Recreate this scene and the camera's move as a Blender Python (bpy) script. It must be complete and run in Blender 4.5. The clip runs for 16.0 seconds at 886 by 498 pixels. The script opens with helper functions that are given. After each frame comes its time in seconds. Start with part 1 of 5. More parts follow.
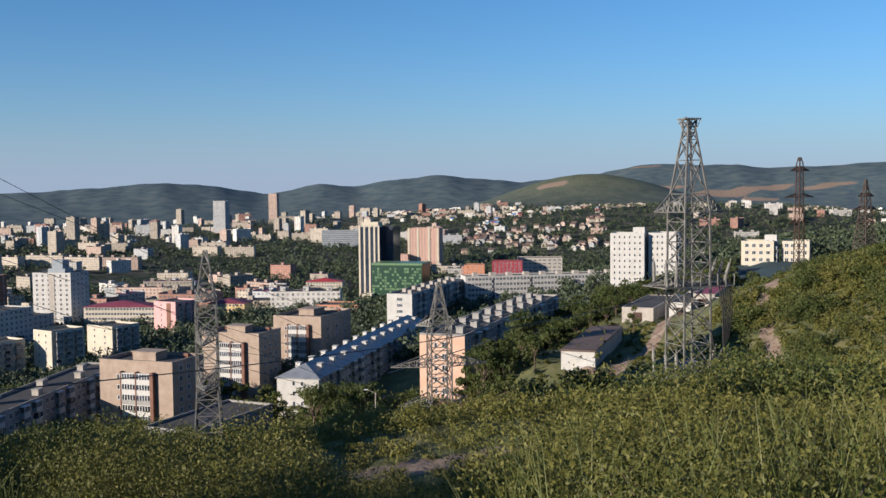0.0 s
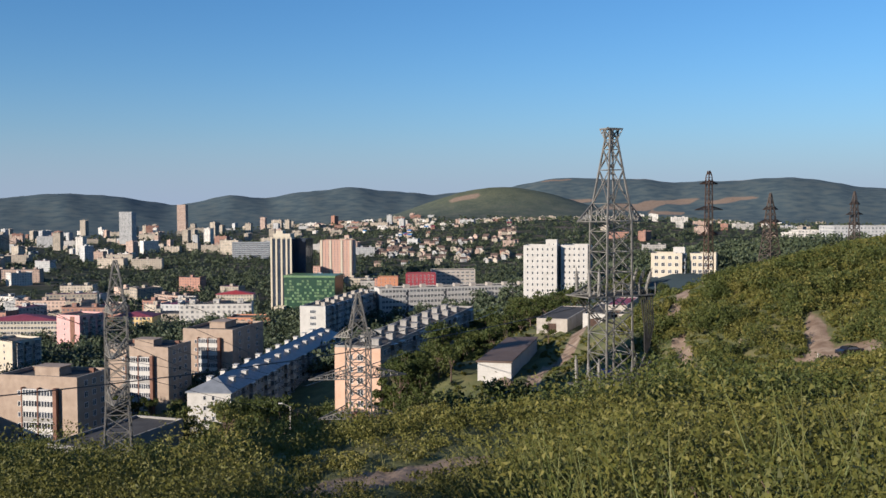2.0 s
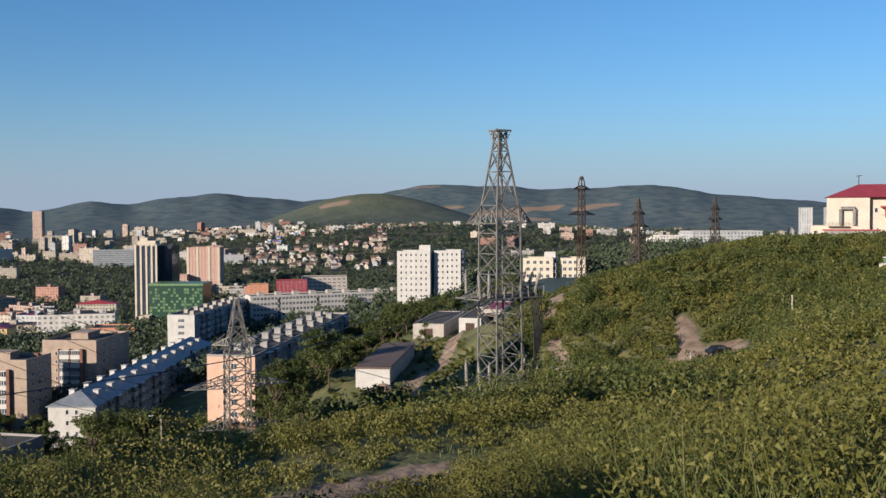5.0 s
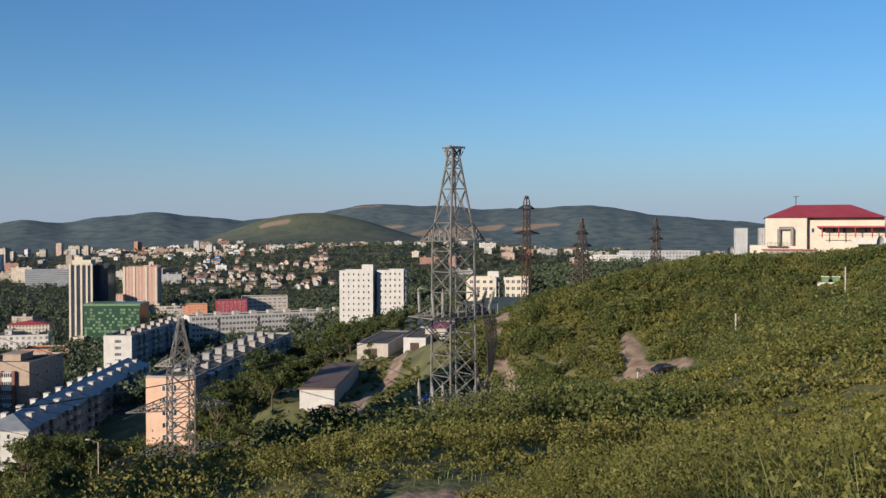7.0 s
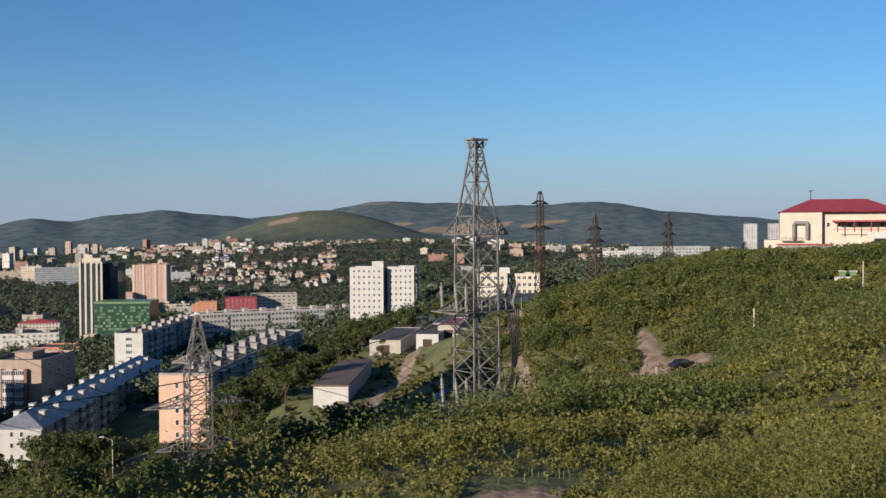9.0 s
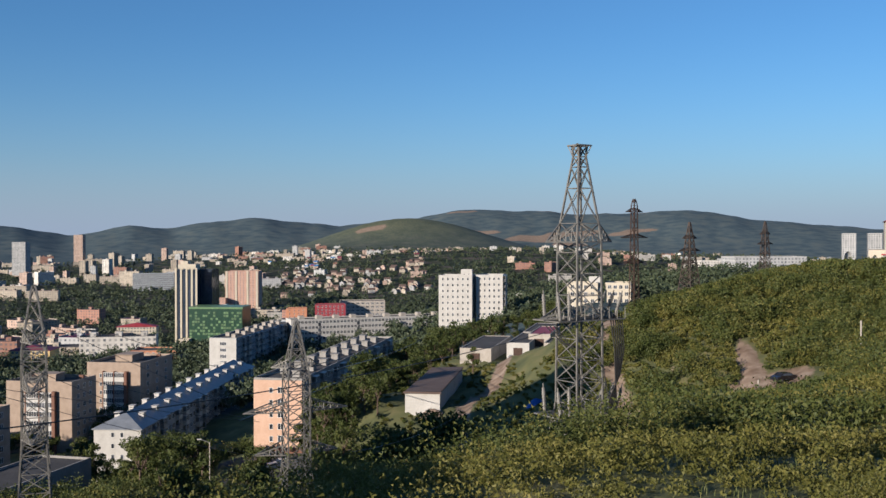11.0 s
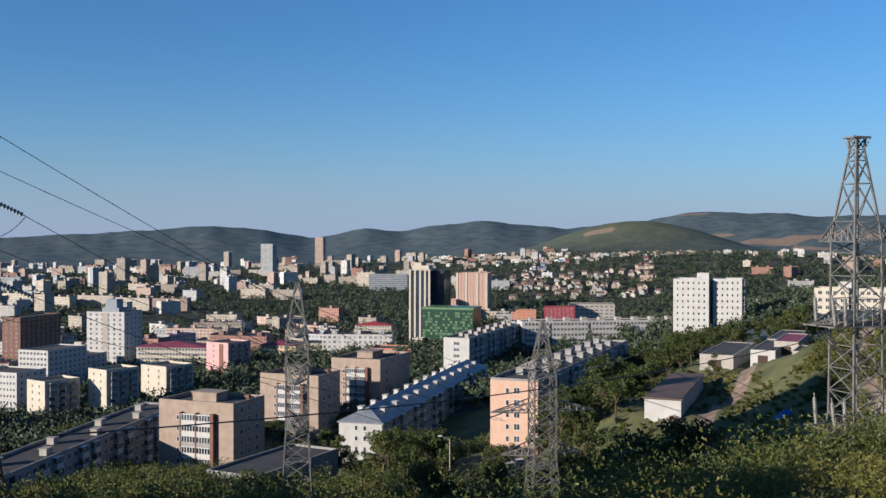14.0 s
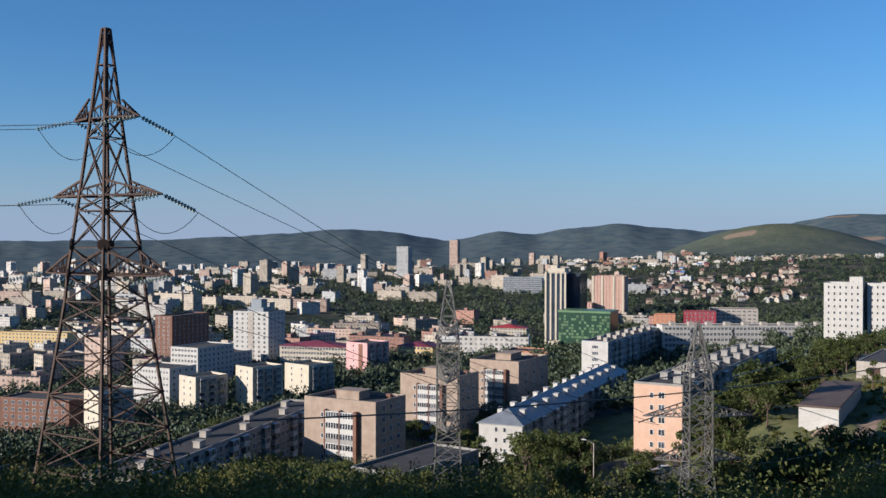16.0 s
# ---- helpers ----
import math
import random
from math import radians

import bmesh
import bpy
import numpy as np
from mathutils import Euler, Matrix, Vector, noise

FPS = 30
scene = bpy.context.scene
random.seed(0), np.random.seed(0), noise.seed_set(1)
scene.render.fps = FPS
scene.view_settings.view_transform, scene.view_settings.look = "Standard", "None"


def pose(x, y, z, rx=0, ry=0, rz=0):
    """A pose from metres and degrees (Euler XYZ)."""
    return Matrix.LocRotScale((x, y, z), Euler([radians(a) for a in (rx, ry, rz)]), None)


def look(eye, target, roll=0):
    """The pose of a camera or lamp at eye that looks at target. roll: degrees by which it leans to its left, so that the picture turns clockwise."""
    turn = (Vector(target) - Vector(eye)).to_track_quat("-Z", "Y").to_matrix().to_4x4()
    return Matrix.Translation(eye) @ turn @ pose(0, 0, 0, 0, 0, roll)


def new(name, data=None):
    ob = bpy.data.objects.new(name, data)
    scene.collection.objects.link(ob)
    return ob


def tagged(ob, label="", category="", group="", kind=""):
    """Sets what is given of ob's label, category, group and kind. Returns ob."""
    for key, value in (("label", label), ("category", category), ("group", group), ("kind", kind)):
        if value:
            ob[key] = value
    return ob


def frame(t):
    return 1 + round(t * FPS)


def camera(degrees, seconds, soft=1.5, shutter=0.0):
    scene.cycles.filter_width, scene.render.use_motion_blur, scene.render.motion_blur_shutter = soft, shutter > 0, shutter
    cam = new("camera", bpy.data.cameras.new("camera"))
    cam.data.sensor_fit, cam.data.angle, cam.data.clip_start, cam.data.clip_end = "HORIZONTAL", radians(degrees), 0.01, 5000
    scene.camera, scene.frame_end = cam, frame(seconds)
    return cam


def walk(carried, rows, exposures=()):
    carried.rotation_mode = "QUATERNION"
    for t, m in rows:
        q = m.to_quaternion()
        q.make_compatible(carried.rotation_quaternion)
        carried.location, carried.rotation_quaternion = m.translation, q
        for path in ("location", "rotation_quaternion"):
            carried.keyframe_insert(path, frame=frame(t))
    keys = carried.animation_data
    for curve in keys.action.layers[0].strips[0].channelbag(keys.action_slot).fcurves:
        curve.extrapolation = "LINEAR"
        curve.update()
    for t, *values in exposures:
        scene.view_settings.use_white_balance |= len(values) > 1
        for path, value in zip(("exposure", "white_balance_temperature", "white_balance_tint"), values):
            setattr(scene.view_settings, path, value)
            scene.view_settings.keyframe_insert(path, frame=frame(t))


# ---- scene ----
cam = camera(48.07, 16.0)
walk(cam, [
    (0, pose(-0.000, 0.000, -0.000, 86.723, 0.551, -1.436)),
    (0.5, pose(-0.161, 0.363, -0.106, 86.895, 0.390, -2.535)),
    (1, pose(-0.356, 0.692, -0.226, 87.091, 0.354, -3.546)),
    (1.5, pose(-0.551, 0.990, -0.319, 87.120, 0.383, -4.670)),
    (2, pose(-0.803, 1.257, -0.343, 87.410, 0.213, -6.475)),
    (2.5, pose(-0.985, 1.490, -0.387, 87.322, 0.333, -7.393)),
    (3, pose(-1.195, 1.728, -0.477, 87.413, 0.251, -8.448)),
    (3.5, pose(-1.432, 2.014, -0.540, 87.391, 0.251, -9.528)),
    (4, pose(-1.650, 2.348, -0.618, 87.602, 0.150, -11.170)),
    (4.5, pose(-1.849, 2.708, -0.683, 87.560, 0.259, -12.203)),
    (5, pose(-2.071, 3.093, -0.739, 87.762, 0.214, -13.958)),
    (7.5, pose(-2.940, 4.899, -1.000, 88.974, 0.047, -17.436)),
    (8, pose(-3.160, 5.307, -1.092, 88.854, 0.149, -17.309)),
    (10.5, pose(-4.316, 6.781, -1.270, 88.925, 0.132, -14.017)),
    (11, pose(-4.610, 7.028, -1.308, 89.212, 0.045, -11.944)),
    (11.5, pose(-4.922, 7.235, -1.396, 89.271, 0.032, -9.861)),
    (12, pose(-5.258, 7.402, -1.475, 89.247, -0.006, -7.044)),
    (12.5, pose(-5.662, 7.581, -1.540, 89.469, -0.097, -5.369)),
    (13, pose(-6.093, 7.805, -1.582, 89.331, -0.176, -2.778)),
    (13.5, pose(-6.448, 8.060, -1.613, 89.440, -0.197, -0.535)),
    (14, pose(-6.781, 8.313, -1.630, 89.375, -0.056, 1.077)),
    (14.5, pose(-7.091, 8.533, -1.696, 89.434, -0.112, 2.453)),
    (15, pose(-7.517, 8.713, -1.803, 89.613, -0.050, 3.666)),
    (15.5, pose(-8.167, 8.877, -1.939, 89.420, 0.016, 5.231)),
    (16, pose(-8.705, 8.983, -2.112, 89.539, -0.118, 8.758)),
], [(0, 0.90, 5550, 14), (5, 0.84, 5680, 14), (8, 0.76, 5760, 14), (12, 0.76, 5500, 14), (16, 0.82, 5330, 14)])

# ---- light ----
SUN_AZ, SUN_EL = 238.0, 14.0        # where the sun stands, clockwise from +y, and its height
world = bpy.data.worlds.new("sky")
scene.world = world
world.use_nodes = True
wn = world.node_tree.nodes
sky = wn.new("ShaderNodeTexSky")
sky.sky_type = "NISHITA"
sky.sun_disc = False
sky.sun_elevation = radians(SUN_EL)
sky.sun_rotation = radians(SUN_AZ)
sky.air_density = 1.0
sky.dust_density = 0.25
sky.ozone_density = 5.0
wl = world.node_tree.links
wtc = wn.new("ShaderNodeTexCoord")
wsep = wn.new("ShaderNodeSeparateXYZ")
wl.new(wtc.outputs["Generated"], wsep.inputs[0])
wramp = wn.new("ShaderNodeValToRGB")            # share of haze by height above the horizon, the same all round
wramp.color_ramp.interpolation = "B_SPLINE"
for pos, val in ((0.0, 0.9), (0.035, 0.62), (0.075, 0.26), (0.13, 0.06), (0.2, 0.0)):
    el = wramp.color_ramp.elements[0] if pos == 0 else wramp.color_ramp.elements.new(pos)
    el.position, el.color = pos, (val, val, val, 1)
wramp.color_ramp.elements[-1].color = (0, 0, 0, 1)
wl.new(wsep.outputs[2], wramp.inputs[0])
wtint = wn.new("ShaderNodeMix")
wtint.data_type, wtint.blend_type = "RGBA", "MULTIPLY"
wtint.inputs[0].default_value = 1.0
wtint.inputs[7].default_value = (0.92, 1.03, 1.0, 1)
wl.new(sky.outputs[0], wtint.inputs[6])
whaze = wn.new("ShaderNodeMix")
whaze.data_type = "RGBA"
whaze.inputs[7].default_value = (3.3, 3.75, 4.35, 1)
wl.new(wramp.outputs[0], whaze.inputs[0])
wl.new(wtint.outputs[2], whaze.inputs[6])
wl.new(whaze.outputs[2], wn["Background"].inputs[0])
wn["Background"].inputs[1].default_value = 0.065
sun_data = bpy.data.lights.new("sun", "SUN")
sun_data.energy = 5.0
sun_data.angle = radians(0.5)
sun_data.color = (1.0, 0.81, 0.57)
sun = new("sun", sun_data)
sdir = Vector((math.sin(radians(SUN_AZ)) * math.cos(radians(SUN_EL)), math.cos(radians(SUN_AZ)) * math.cos(radians(SUN_EL)), math.sin(radians(SUN_EL))))
sun.matrix_world = look((0, 0, 300), Vector((0, 0, 300)) - sdir)


# ---- materials ----
def mat(name, a, b, scale=0.5, rough=0.85, bump=0.2, metal=0.0, fine=8.0, per_object=0.0, spread=(0.35, 0.65)):
    """Two colours mixed by noise at two scales, with fine relief; per_object varies brightness between objects."""
    m = bpy.data.materials.new(name)
    m.use_nodes = True
    nt = m.node_tree
    n, l = nt.nodes, nt.links
    bs = n["Principled BSDF"]
    bs.inputs["Roughness"].default_value = rough
    bs.inputs["Metallic"].default_value = metal
    tc = n.new("ShaderNodeTexCoord")
    n1 = n.new("ShaderNodeTexNoise")
    n1.inputs["Scale"].default_value = scale
    n1.inputs["Detail"].default_value = 6
    n2 = n.new("ShaderNodeTexNoise")
    n2.inputs["Scale"].default_value = scale * fine
    n2.inputs["Detail"].default_value = 3
    l.new(tc.outputs["Object"], n1.inputs["Vector"])
    l.new(tc.outputs["Object"], n2.inputs["Vector"])
    mx = n.new("ShaderNodeMath")
    mx.operation = "MULTIPLY_ADD"
    mx.inputs[1].default_value = 0.4
    l.new(n2.outputs["Fac"], mx.inputs[0])
    sc = n.new("ShaderNodeMath")
    sc.operation = "MULTIPLY"
    sc.inputs[1].default_value = 0.6
    l.new(n1.outputs["Fac"], sc.inputs[0])
    l.new(sc.outputs[0], mx.inputs[2])
    rp = n.new("ShaderNodeValToRGB")
    rp.color_ramp.elements[0].position, rp.color_ramp.elements[1].position = spread
    rp.color_ramp.elements[0].color, rp.color_ramp.elements[1].color = (*a, 1), (*b, 1)
    l.new(mx.outputs[0], rp.inputs[0])
    out = rp.outputs[0]
    if per_object:
        oi = n.new("ShaderNodeObjectInfo")
        mr = n.new("ShaderNodeMapRange")
        mr.inputs[3].default_value, mr.inputs[4].default_value = 1 - per_object, 1 + per_object
        l.new(oi.outputs["Random"], mr.inputs[0])
        hs = n.new("ShaderNodeHueSaturation")
        l.new(mr.outputs[0], hs.inputs["Value"])
        l.new(out, hs.inputs["Color"])
        out = hs.outputs[0]
    l.new(out, bs.inputs["Base Color"])
    if bump:
        bp = n.new("ShaderNodeBump")
        bp.inputs["Strength"].default_value = bump
        bp.inputs["Distance"].default_value = 0.05
        l.new(n2.outputs["Fac"], bp.inputs["Height"])
        l.new(bp.outputs[0], bs.inputs["Normal"])
    return m


def leaf_mat(name, a, b, c, rough=0.6, trans=0.25):
    """Leaves: colour varies from leaf to leaf and in patches; some light passes through."""
    m = bpy.data.materials.new(name)
    m.use_nodes = True
    n, l = m.node_tree.nodes, m.node_tree.links
    bs = n["Principled BSDF"]
    bs.inputs["Roughness"].default_value = rough
    bs.inputs["Specular IOR Level"].default_value = 0.25
    ge = n.new("ShaderNodeNewGeometry")
    oi = n.new("ShaderNodeObjectInfo")
    tc = n.new("ShaderNodeTexCoord")
    ns = n.new("ShaderNodeTexNoise")
    ns.inputs["Scale"].default_value = 0.12
    ns.inputs["Detail"].default_value = 3
    l.new(ge.outputs["Position"], ns.inputs["Vector"])
    m1 = n.new("ShaderNodeMath")
    m1.operation = "MULTIPLY_ADD"
    m1.inputs[1].default_value = 0.36
    l.new(ge.outputs["Random Per Island"], m1.inputs[0])
    m2 = n.new("ShaderNodeMath")
    m2.operation = "MULTIPLY_ADD"
    m2.inputs[1].default_value = 0.9
    m2.inputs[2].default_value = -0.19
    l.new(ns.outputs["Fac"], m2.inputs[0])
    l.new(m2.outputs[0], m1.inputs[2])
    m3 = n.new("ShaderNodeMath")
    m3.operation = "MULTIPLY_ADD"
    m3.inputs[1].default_value = 0.22
    l.new(oi.outputs["Random"], m3.inputs[0])
    l.new(m1.outputs[0], m3.inputs[2])
    rp = n.new("ShaderNodeValToRGB")
    rp.color_ramp.elements[0].color, rp.color_ramp.elements[1].color = (*a, 1), (*c, 1)
    rp.color_ramp.elements[0].position, rp.color_ramp.elements[1].position = 0.15, 0.95
    e = rp.color_ramp.elements.new(0.55)
    e.color = (*b, 1)
    l.new(m3.outputs[0], rp.inputs[0])
    l.new(rp.outputs[0], bs.inputs["Base Color"])
    if trans:
        tr = n.new("ShaderNodeBsdfTranslucent")
        l.new(rp.outputs[0], tr.inputs[0])
        ms = n.new("ShaderNodeMixShader")
        ms.inputs[0].default_value = trans
        l.new(bs.outputs[0], ms.inputs[1])
        l.new(tr.outputs[0], ms.inputs[2])
        l.new(ms.outputs[0], n["Material Output"].inputs[0])
    return m


def far_facade(name, wall_a, wall_b, glass=(0.05, 0.06, 0.08), pitch=3.2, storey=2.9, per_object=0.25):
    """Walls of houses too far off for single windows: a grid of panes by the house's own metres."""
    m = bpy.data.materials.new(name)
    m.use_nodes = True
    n, l = m.node_tree.nodes, m.node_tree.links
    bs = n["Principled BSDF"]
    bs.inputs["Roughness"].default_value = 0.8
    tc = n.new("ShaderNodeTexCoord")
    sx = n.new("ShaderNodeSeparateXYZ")
    l.new(tc.outputs["Object"], sx.inputs[0])
    nm = n.new("ShaderNodeSeparateXYZ")
    l.new(tc.outputs["Normal"], nm.inputs[0])

    def math_node(op, x, y=None):
        k = n.new("ShaderNodeMath")
        k.operation = op
        for i, s in enumerate((x, y)):
            if s is None:
                continue
            if isinstance(s, (int, float)):
                k.inputs[i].default_value = s
            else:
                l.new(s, k.inputs[i])
        return k.outputs[0]
    u = math_node("ADD", sx.outputs[0], sx.outputs[1])
    fu = math_node("FRACT", math_node("DIVIDE", u, pitch))
    fz = math_node("FRACT", math_node("DIVIDE", sx.outputs[2], storey))
    wu = math_node("LESS_THAN", math_node("ABSOLUTE", math_node("SUBTRACT", fu, 0.5)), 0.24)
    wz = math_node("LESS_THAN", math_node("ABSOLUTE", math_node("SUBTRACT", fz, 0.52)), 0.25)
    up = math_node("LESS_THAN", math_node("ABSOLUTE", nm.outputs[2]), 0.3)
    w = math_node("MULTIPLY", math_node("MULTIPLY", wu, wz), up)
    cell = n.new("ShaderNodeCombineXYZ")
    l.new(math_node("FLOOR", math_node("DIVIDE", u, pitch)), cell.inputs[0])
    l.new(math_node("FLOOR", math_node("DIVIDE", sx.outputs[2], storey)), cell.inputs[1])
    wnz = n.new("ShaderNodeTexWhiteNoise")
    l.new(cell.outputs[0], wnz.inputs[0])
    w = math_node("MULTIPLY", w, math_node("ADD", math_node("MULTIPLY", wnz.outputs[0], 0.6), 0.35))
    ns = n.new("ShaderNodeTexNoise")
    ns.inputs["Scale"].default_value = 0.15
    ns.inputs["Detail"].default_value = 5
    l.new(tc.outputs["Object"], ns.inputs["Vector"])
    rp = n.new("ShaderNodeValToRGB")
    rp.color_ramp.elements[0].position, rp.color_ramp.elements[1].position = 0.35, 0.65
    rp.color_ramp.elements[0].color, rp.color_ramp.elements[1].color = (*wall_a, 1), (*wall_b, 1)
    l.new(ns.outputs["Fac"], rp.inputs[0])
    oi = n.new("ShaderNodeObjectInfo")
    hs = n.new("ShaderNodeHueSaturation")
    mr = n.new("ShaderNodeMapRange")
    mr.inputs[3].default_value, mr.inputs[4].default_value = 1 - per_object, 1 + per_object
    l.new(oi.outputs["Random"], mr.inputs[0])
    l.new(mr.outputs[0], hs.inputs["Value"])
    l.new(rp.outputs[0], hs.inputs["Color"])
    mx = n.new("ShaderNodeMix")
    mx.data_type = "RGBA"
    l.new(w, mx.inputs[0])
    l.new(hs.outputs[0], mx.inputs[6])
    mx.inputs[7].default_value = (*glass, 1)
    l.new(mx.outputs[2], bs.inputs["Base Color"])
    return m


M = {}
M["steel"] = mat("galvanised_steel", (0.105, 0.104, 0.098), (0.205, 0.198, 0.182), 1.5, 0.6, 0.1, 0.3)
M["rust"] = mat("rusty_steel", (0.026, 0.014, 0.010), (0.066, 0.036, 0.024), 1.2, 0.8, 0.2, 0.1)
M["darksteel"] = mat("weathered_dark_steel", (0.0324, 0.0252, 0.0216), (0.072, 0.054, 0.0432), 1.2, 0.7, 0.2, 0.2)
M["wire"] = mat("aluminium_wire", (0.0576, 0.0576, 0.0612), (0.101, 0.101, 0.101), 2, 0.5, 0, 0.6)
M["glassins"] = mat("glass_insulator", (0.216, 0.259, 0.23), (0.331, 0.374, 0.331), 5, 0.2, 0)
M["pane"] = mat("window_pane", (0.025, 0.03, 0.04), (0.07, 0.08, 0.10), 0.8, 0.12, 0, 0, 3, 0.5)
M["frame"] = mat("white_window_frame", (0.446, 0.446, 0.432), (0.576, 0.576, 0.562), 3, 0.5, 0)
M["roof"] = mat("bitumen_roof", (0.0252, 0.0245, 0.0252), (0.0612, 0.0576, 0.0562), 0.25, 0.95, 0.3)
M["slate"] = mat("blue_grey_metal_roof", (0.15, 0.168, 0.19), (0.235, 0.255, 0.28), 0.4, 0.5, 0.05, 0.1)
M["brownroof"] = mat("brown_sheet_roof", (0.074, 0.05, 0.042), (0.115, 0.08, 0.066), 0.4, 0.85, 0.1)
M["redroof"] = mat("red_sheet_roof", (0.216, 0.0252, 0.0324), (0.302, 0.0432, 0.0504), 0.3, 0.55, 0.05)
M["maroonroof"] = mat("maroon_sheet_roof", (0.122, 0.0252, 0.0432), (0.194, 0.0432, 0.072), 0.2, 0.6, 0.05)
M["magentaroof"] = mat("magenta_sheet_roof", (0.202, 0.0216, 0.072), (0.274, 0.036, 0.101), 0.2, 0.6, 0.05)
M["blueroof"] = mat("blue_sheet_roof", (0.0216, 0.115, 0.302), (0.036, 0.158, 0.374), 0.2, 0.5, 0.05)
M["white"] = mat("white_plaster", (0.338, 0.331, 0.31), (0.446, 0.439, 0.418), 0.35, 0.85, 0.15)
M["panelgrey"] = mat("grey_panel_wall", (0.173, 0.169, 0.162), (0.274, 0.266, 0.252), 0.25, 0.9, 0.2)
M["panelblue"] = mat("pale_blue_panel_wall", (0.187, 0.216, 0.245), (0.274, 0.295, 0.317), 0.25, 0.9, 0.2)
M["peach"] = mat("peach_plaster", (0.418, 0.274, 0.194), (0.49, 0.338, 0.252), 0.3, 0.9, 0.15)
M["tan"] = mat("tan_silicate_brick", (0.225, 0.172, 0.132), (0.325, 0.26, 0.205), 0.5, 0.92, 0.3, 0, 14)
M["brick"] = mat("brown_red_brick", (0.11, 0.055, 0.038), (0.19, 0.10, 0.07), 0.5, 0.92, 0.3, 0, 14)
M["cream"] = mat("cream_plaster", (0.374, 0.338, 0.266), (0.475, 0.432, 0.346), 0.3, 0.88, 0.15)
M["hotel"] = mat("beige_plaster", (0.36, 0.325, 0.265), (0.46, 0.42, 0.35), 0.25, 0.88, 0.15)
M["yellow"] = mat("yellow_plaster", (0.475, 0.346, 0.144), (0.562, 0.432, 0.216), 0.3, 0.88, 0.15)
M["pink"] = mat("pink_plaster", (0.446, 0.245, 0.238), (0.533, 0.331, 0.317), 0.3, 0.88, 0.15)
M["red"] = mat("red_cladding", (0.2, 0.02, 0.032), (0.27, 0.035, 0.05), 0.3, 0.6, 0.05)
M["orange"] = mat("orange_brick", (0.36, 0.158, 0.0864), (0.475, 0.23, 0.137), 0.4, 0.9, 0.2)
M["concrete"] = mat("bare_concrete", (0.245, 0.223, 0.194), (0.374, 0.346, 0.31), 0.5, 0.92, 0.3)
M["darkglass"] = mat("dark_curtain_glass", (0.02, 0.03, 0.045), (0.05, 0.06, 0.085), 0.1, 0.08, 0)
M["palebrick"] = mat("pale_pink_brick", (0.36, 0.216, 0.166), (0.461, 0.302, 0.238), 0.3, 0.9, 0.2)
M["greendark"] = mat("dark_green_cladding", (0.00864, 0.0324, 0.0202), (0.018, 0.054, 0.0324), 0.6, 0.3, 0)
M["greenlight"] = mat("pale_green_cladding", (0.05, 0.11, 0.05), (0.115, 0.19, 0.09), 0.6, 0.4, 0, 0, 8, 0.3)
M["dirt"] = mat("trodden_dirt", (0.173, 0.122, 0.0864), (0.288, 0.223, 0.166), 0.35, 0.97, 0.5)
M["asphalt"] = mat("old_asphalt", (0.0288, 0.0288, 0.0302), (0.0576, 0.0562, 0.054), 0.4, 0.95, 0.3)
M["black"] = mat("black_car_paint", (0.008, 0.008, 0.01), (0.02, 0.02, 0.024), 2, 0.2, 0)
M["carwhite"] = mat("white_car_paint", (0.432, 0.439, 0.454), (0.518, 0.526, 0.54), 2, 0.25, 0)
M["rubber"] = mat("tyre_rubber", (0.012, 0.012, 0.012), (0.03, 0.03, 0.03), 6, 0.9, 0.2)
M["bark"] = mat("bark", (0.05, 0.035, 0.025), (0.14, 0.10, 0.075), 3, 0.95, 0.6)
M["leaf"] = leaf_mat("shrub_leaf", (0.040, 0.049, 0.012), (0.110, 0.112, 0.024), (0.215, 0.188, 0.055))
M["treeleaf"] = leaf_mat("tree_leaf", (0.026, 0.040, 0.012), (0.054, 0.072, 0.018), (0.105, 0.115, 0.03))
M["farleaf"] = leaf_mat("far_wood_leaf", (0.029, 0.043, 0.025), (0.053, 0.07, 0.037), (0.085, 0.1, 0.052), trans=0.0)
M["grass"] = leaf_mat("tall_grass", (0.0504, 0.072, 0.018), (0.108, 0.13, 0.036), (0.245, 0.216, 0.101))
M["flower"] = mat("white_flower", (0.504, 0.49, 0.432), (0.576, 0.576, 0.533), 4, 0.8, 0)
M["blue"] = mat("blue_tarpaulin", (0.0144, 0.0576, 0.252), (0.0288, 0.101, 0.36), 1, 0.5, 0.2)
M["far_cream"] = far_facade("far_cream_wall", (0.29, 0.25, 0.195), (0.41, 0.365, 0.295))
M["far_white"] = far_facade("far_white_wall", (0.34, 0.327, 0.30), (0.48, 0.465, 0.43))
M["far_pink"] = far_facade("far_pinkish_wall", (0.30, 0.215, 0.17), (0.42, 0.32, 0.26))
M["far_brick"] = far_facade("far_brick_wall", (0.202, 0.101, 0.072), (0.288, 0.158, 0.115))
M["far_grey"] = far_facade("far_grey_wall", (0.259, 0.266, 0.266), (0.36, 0.367, 0.367))


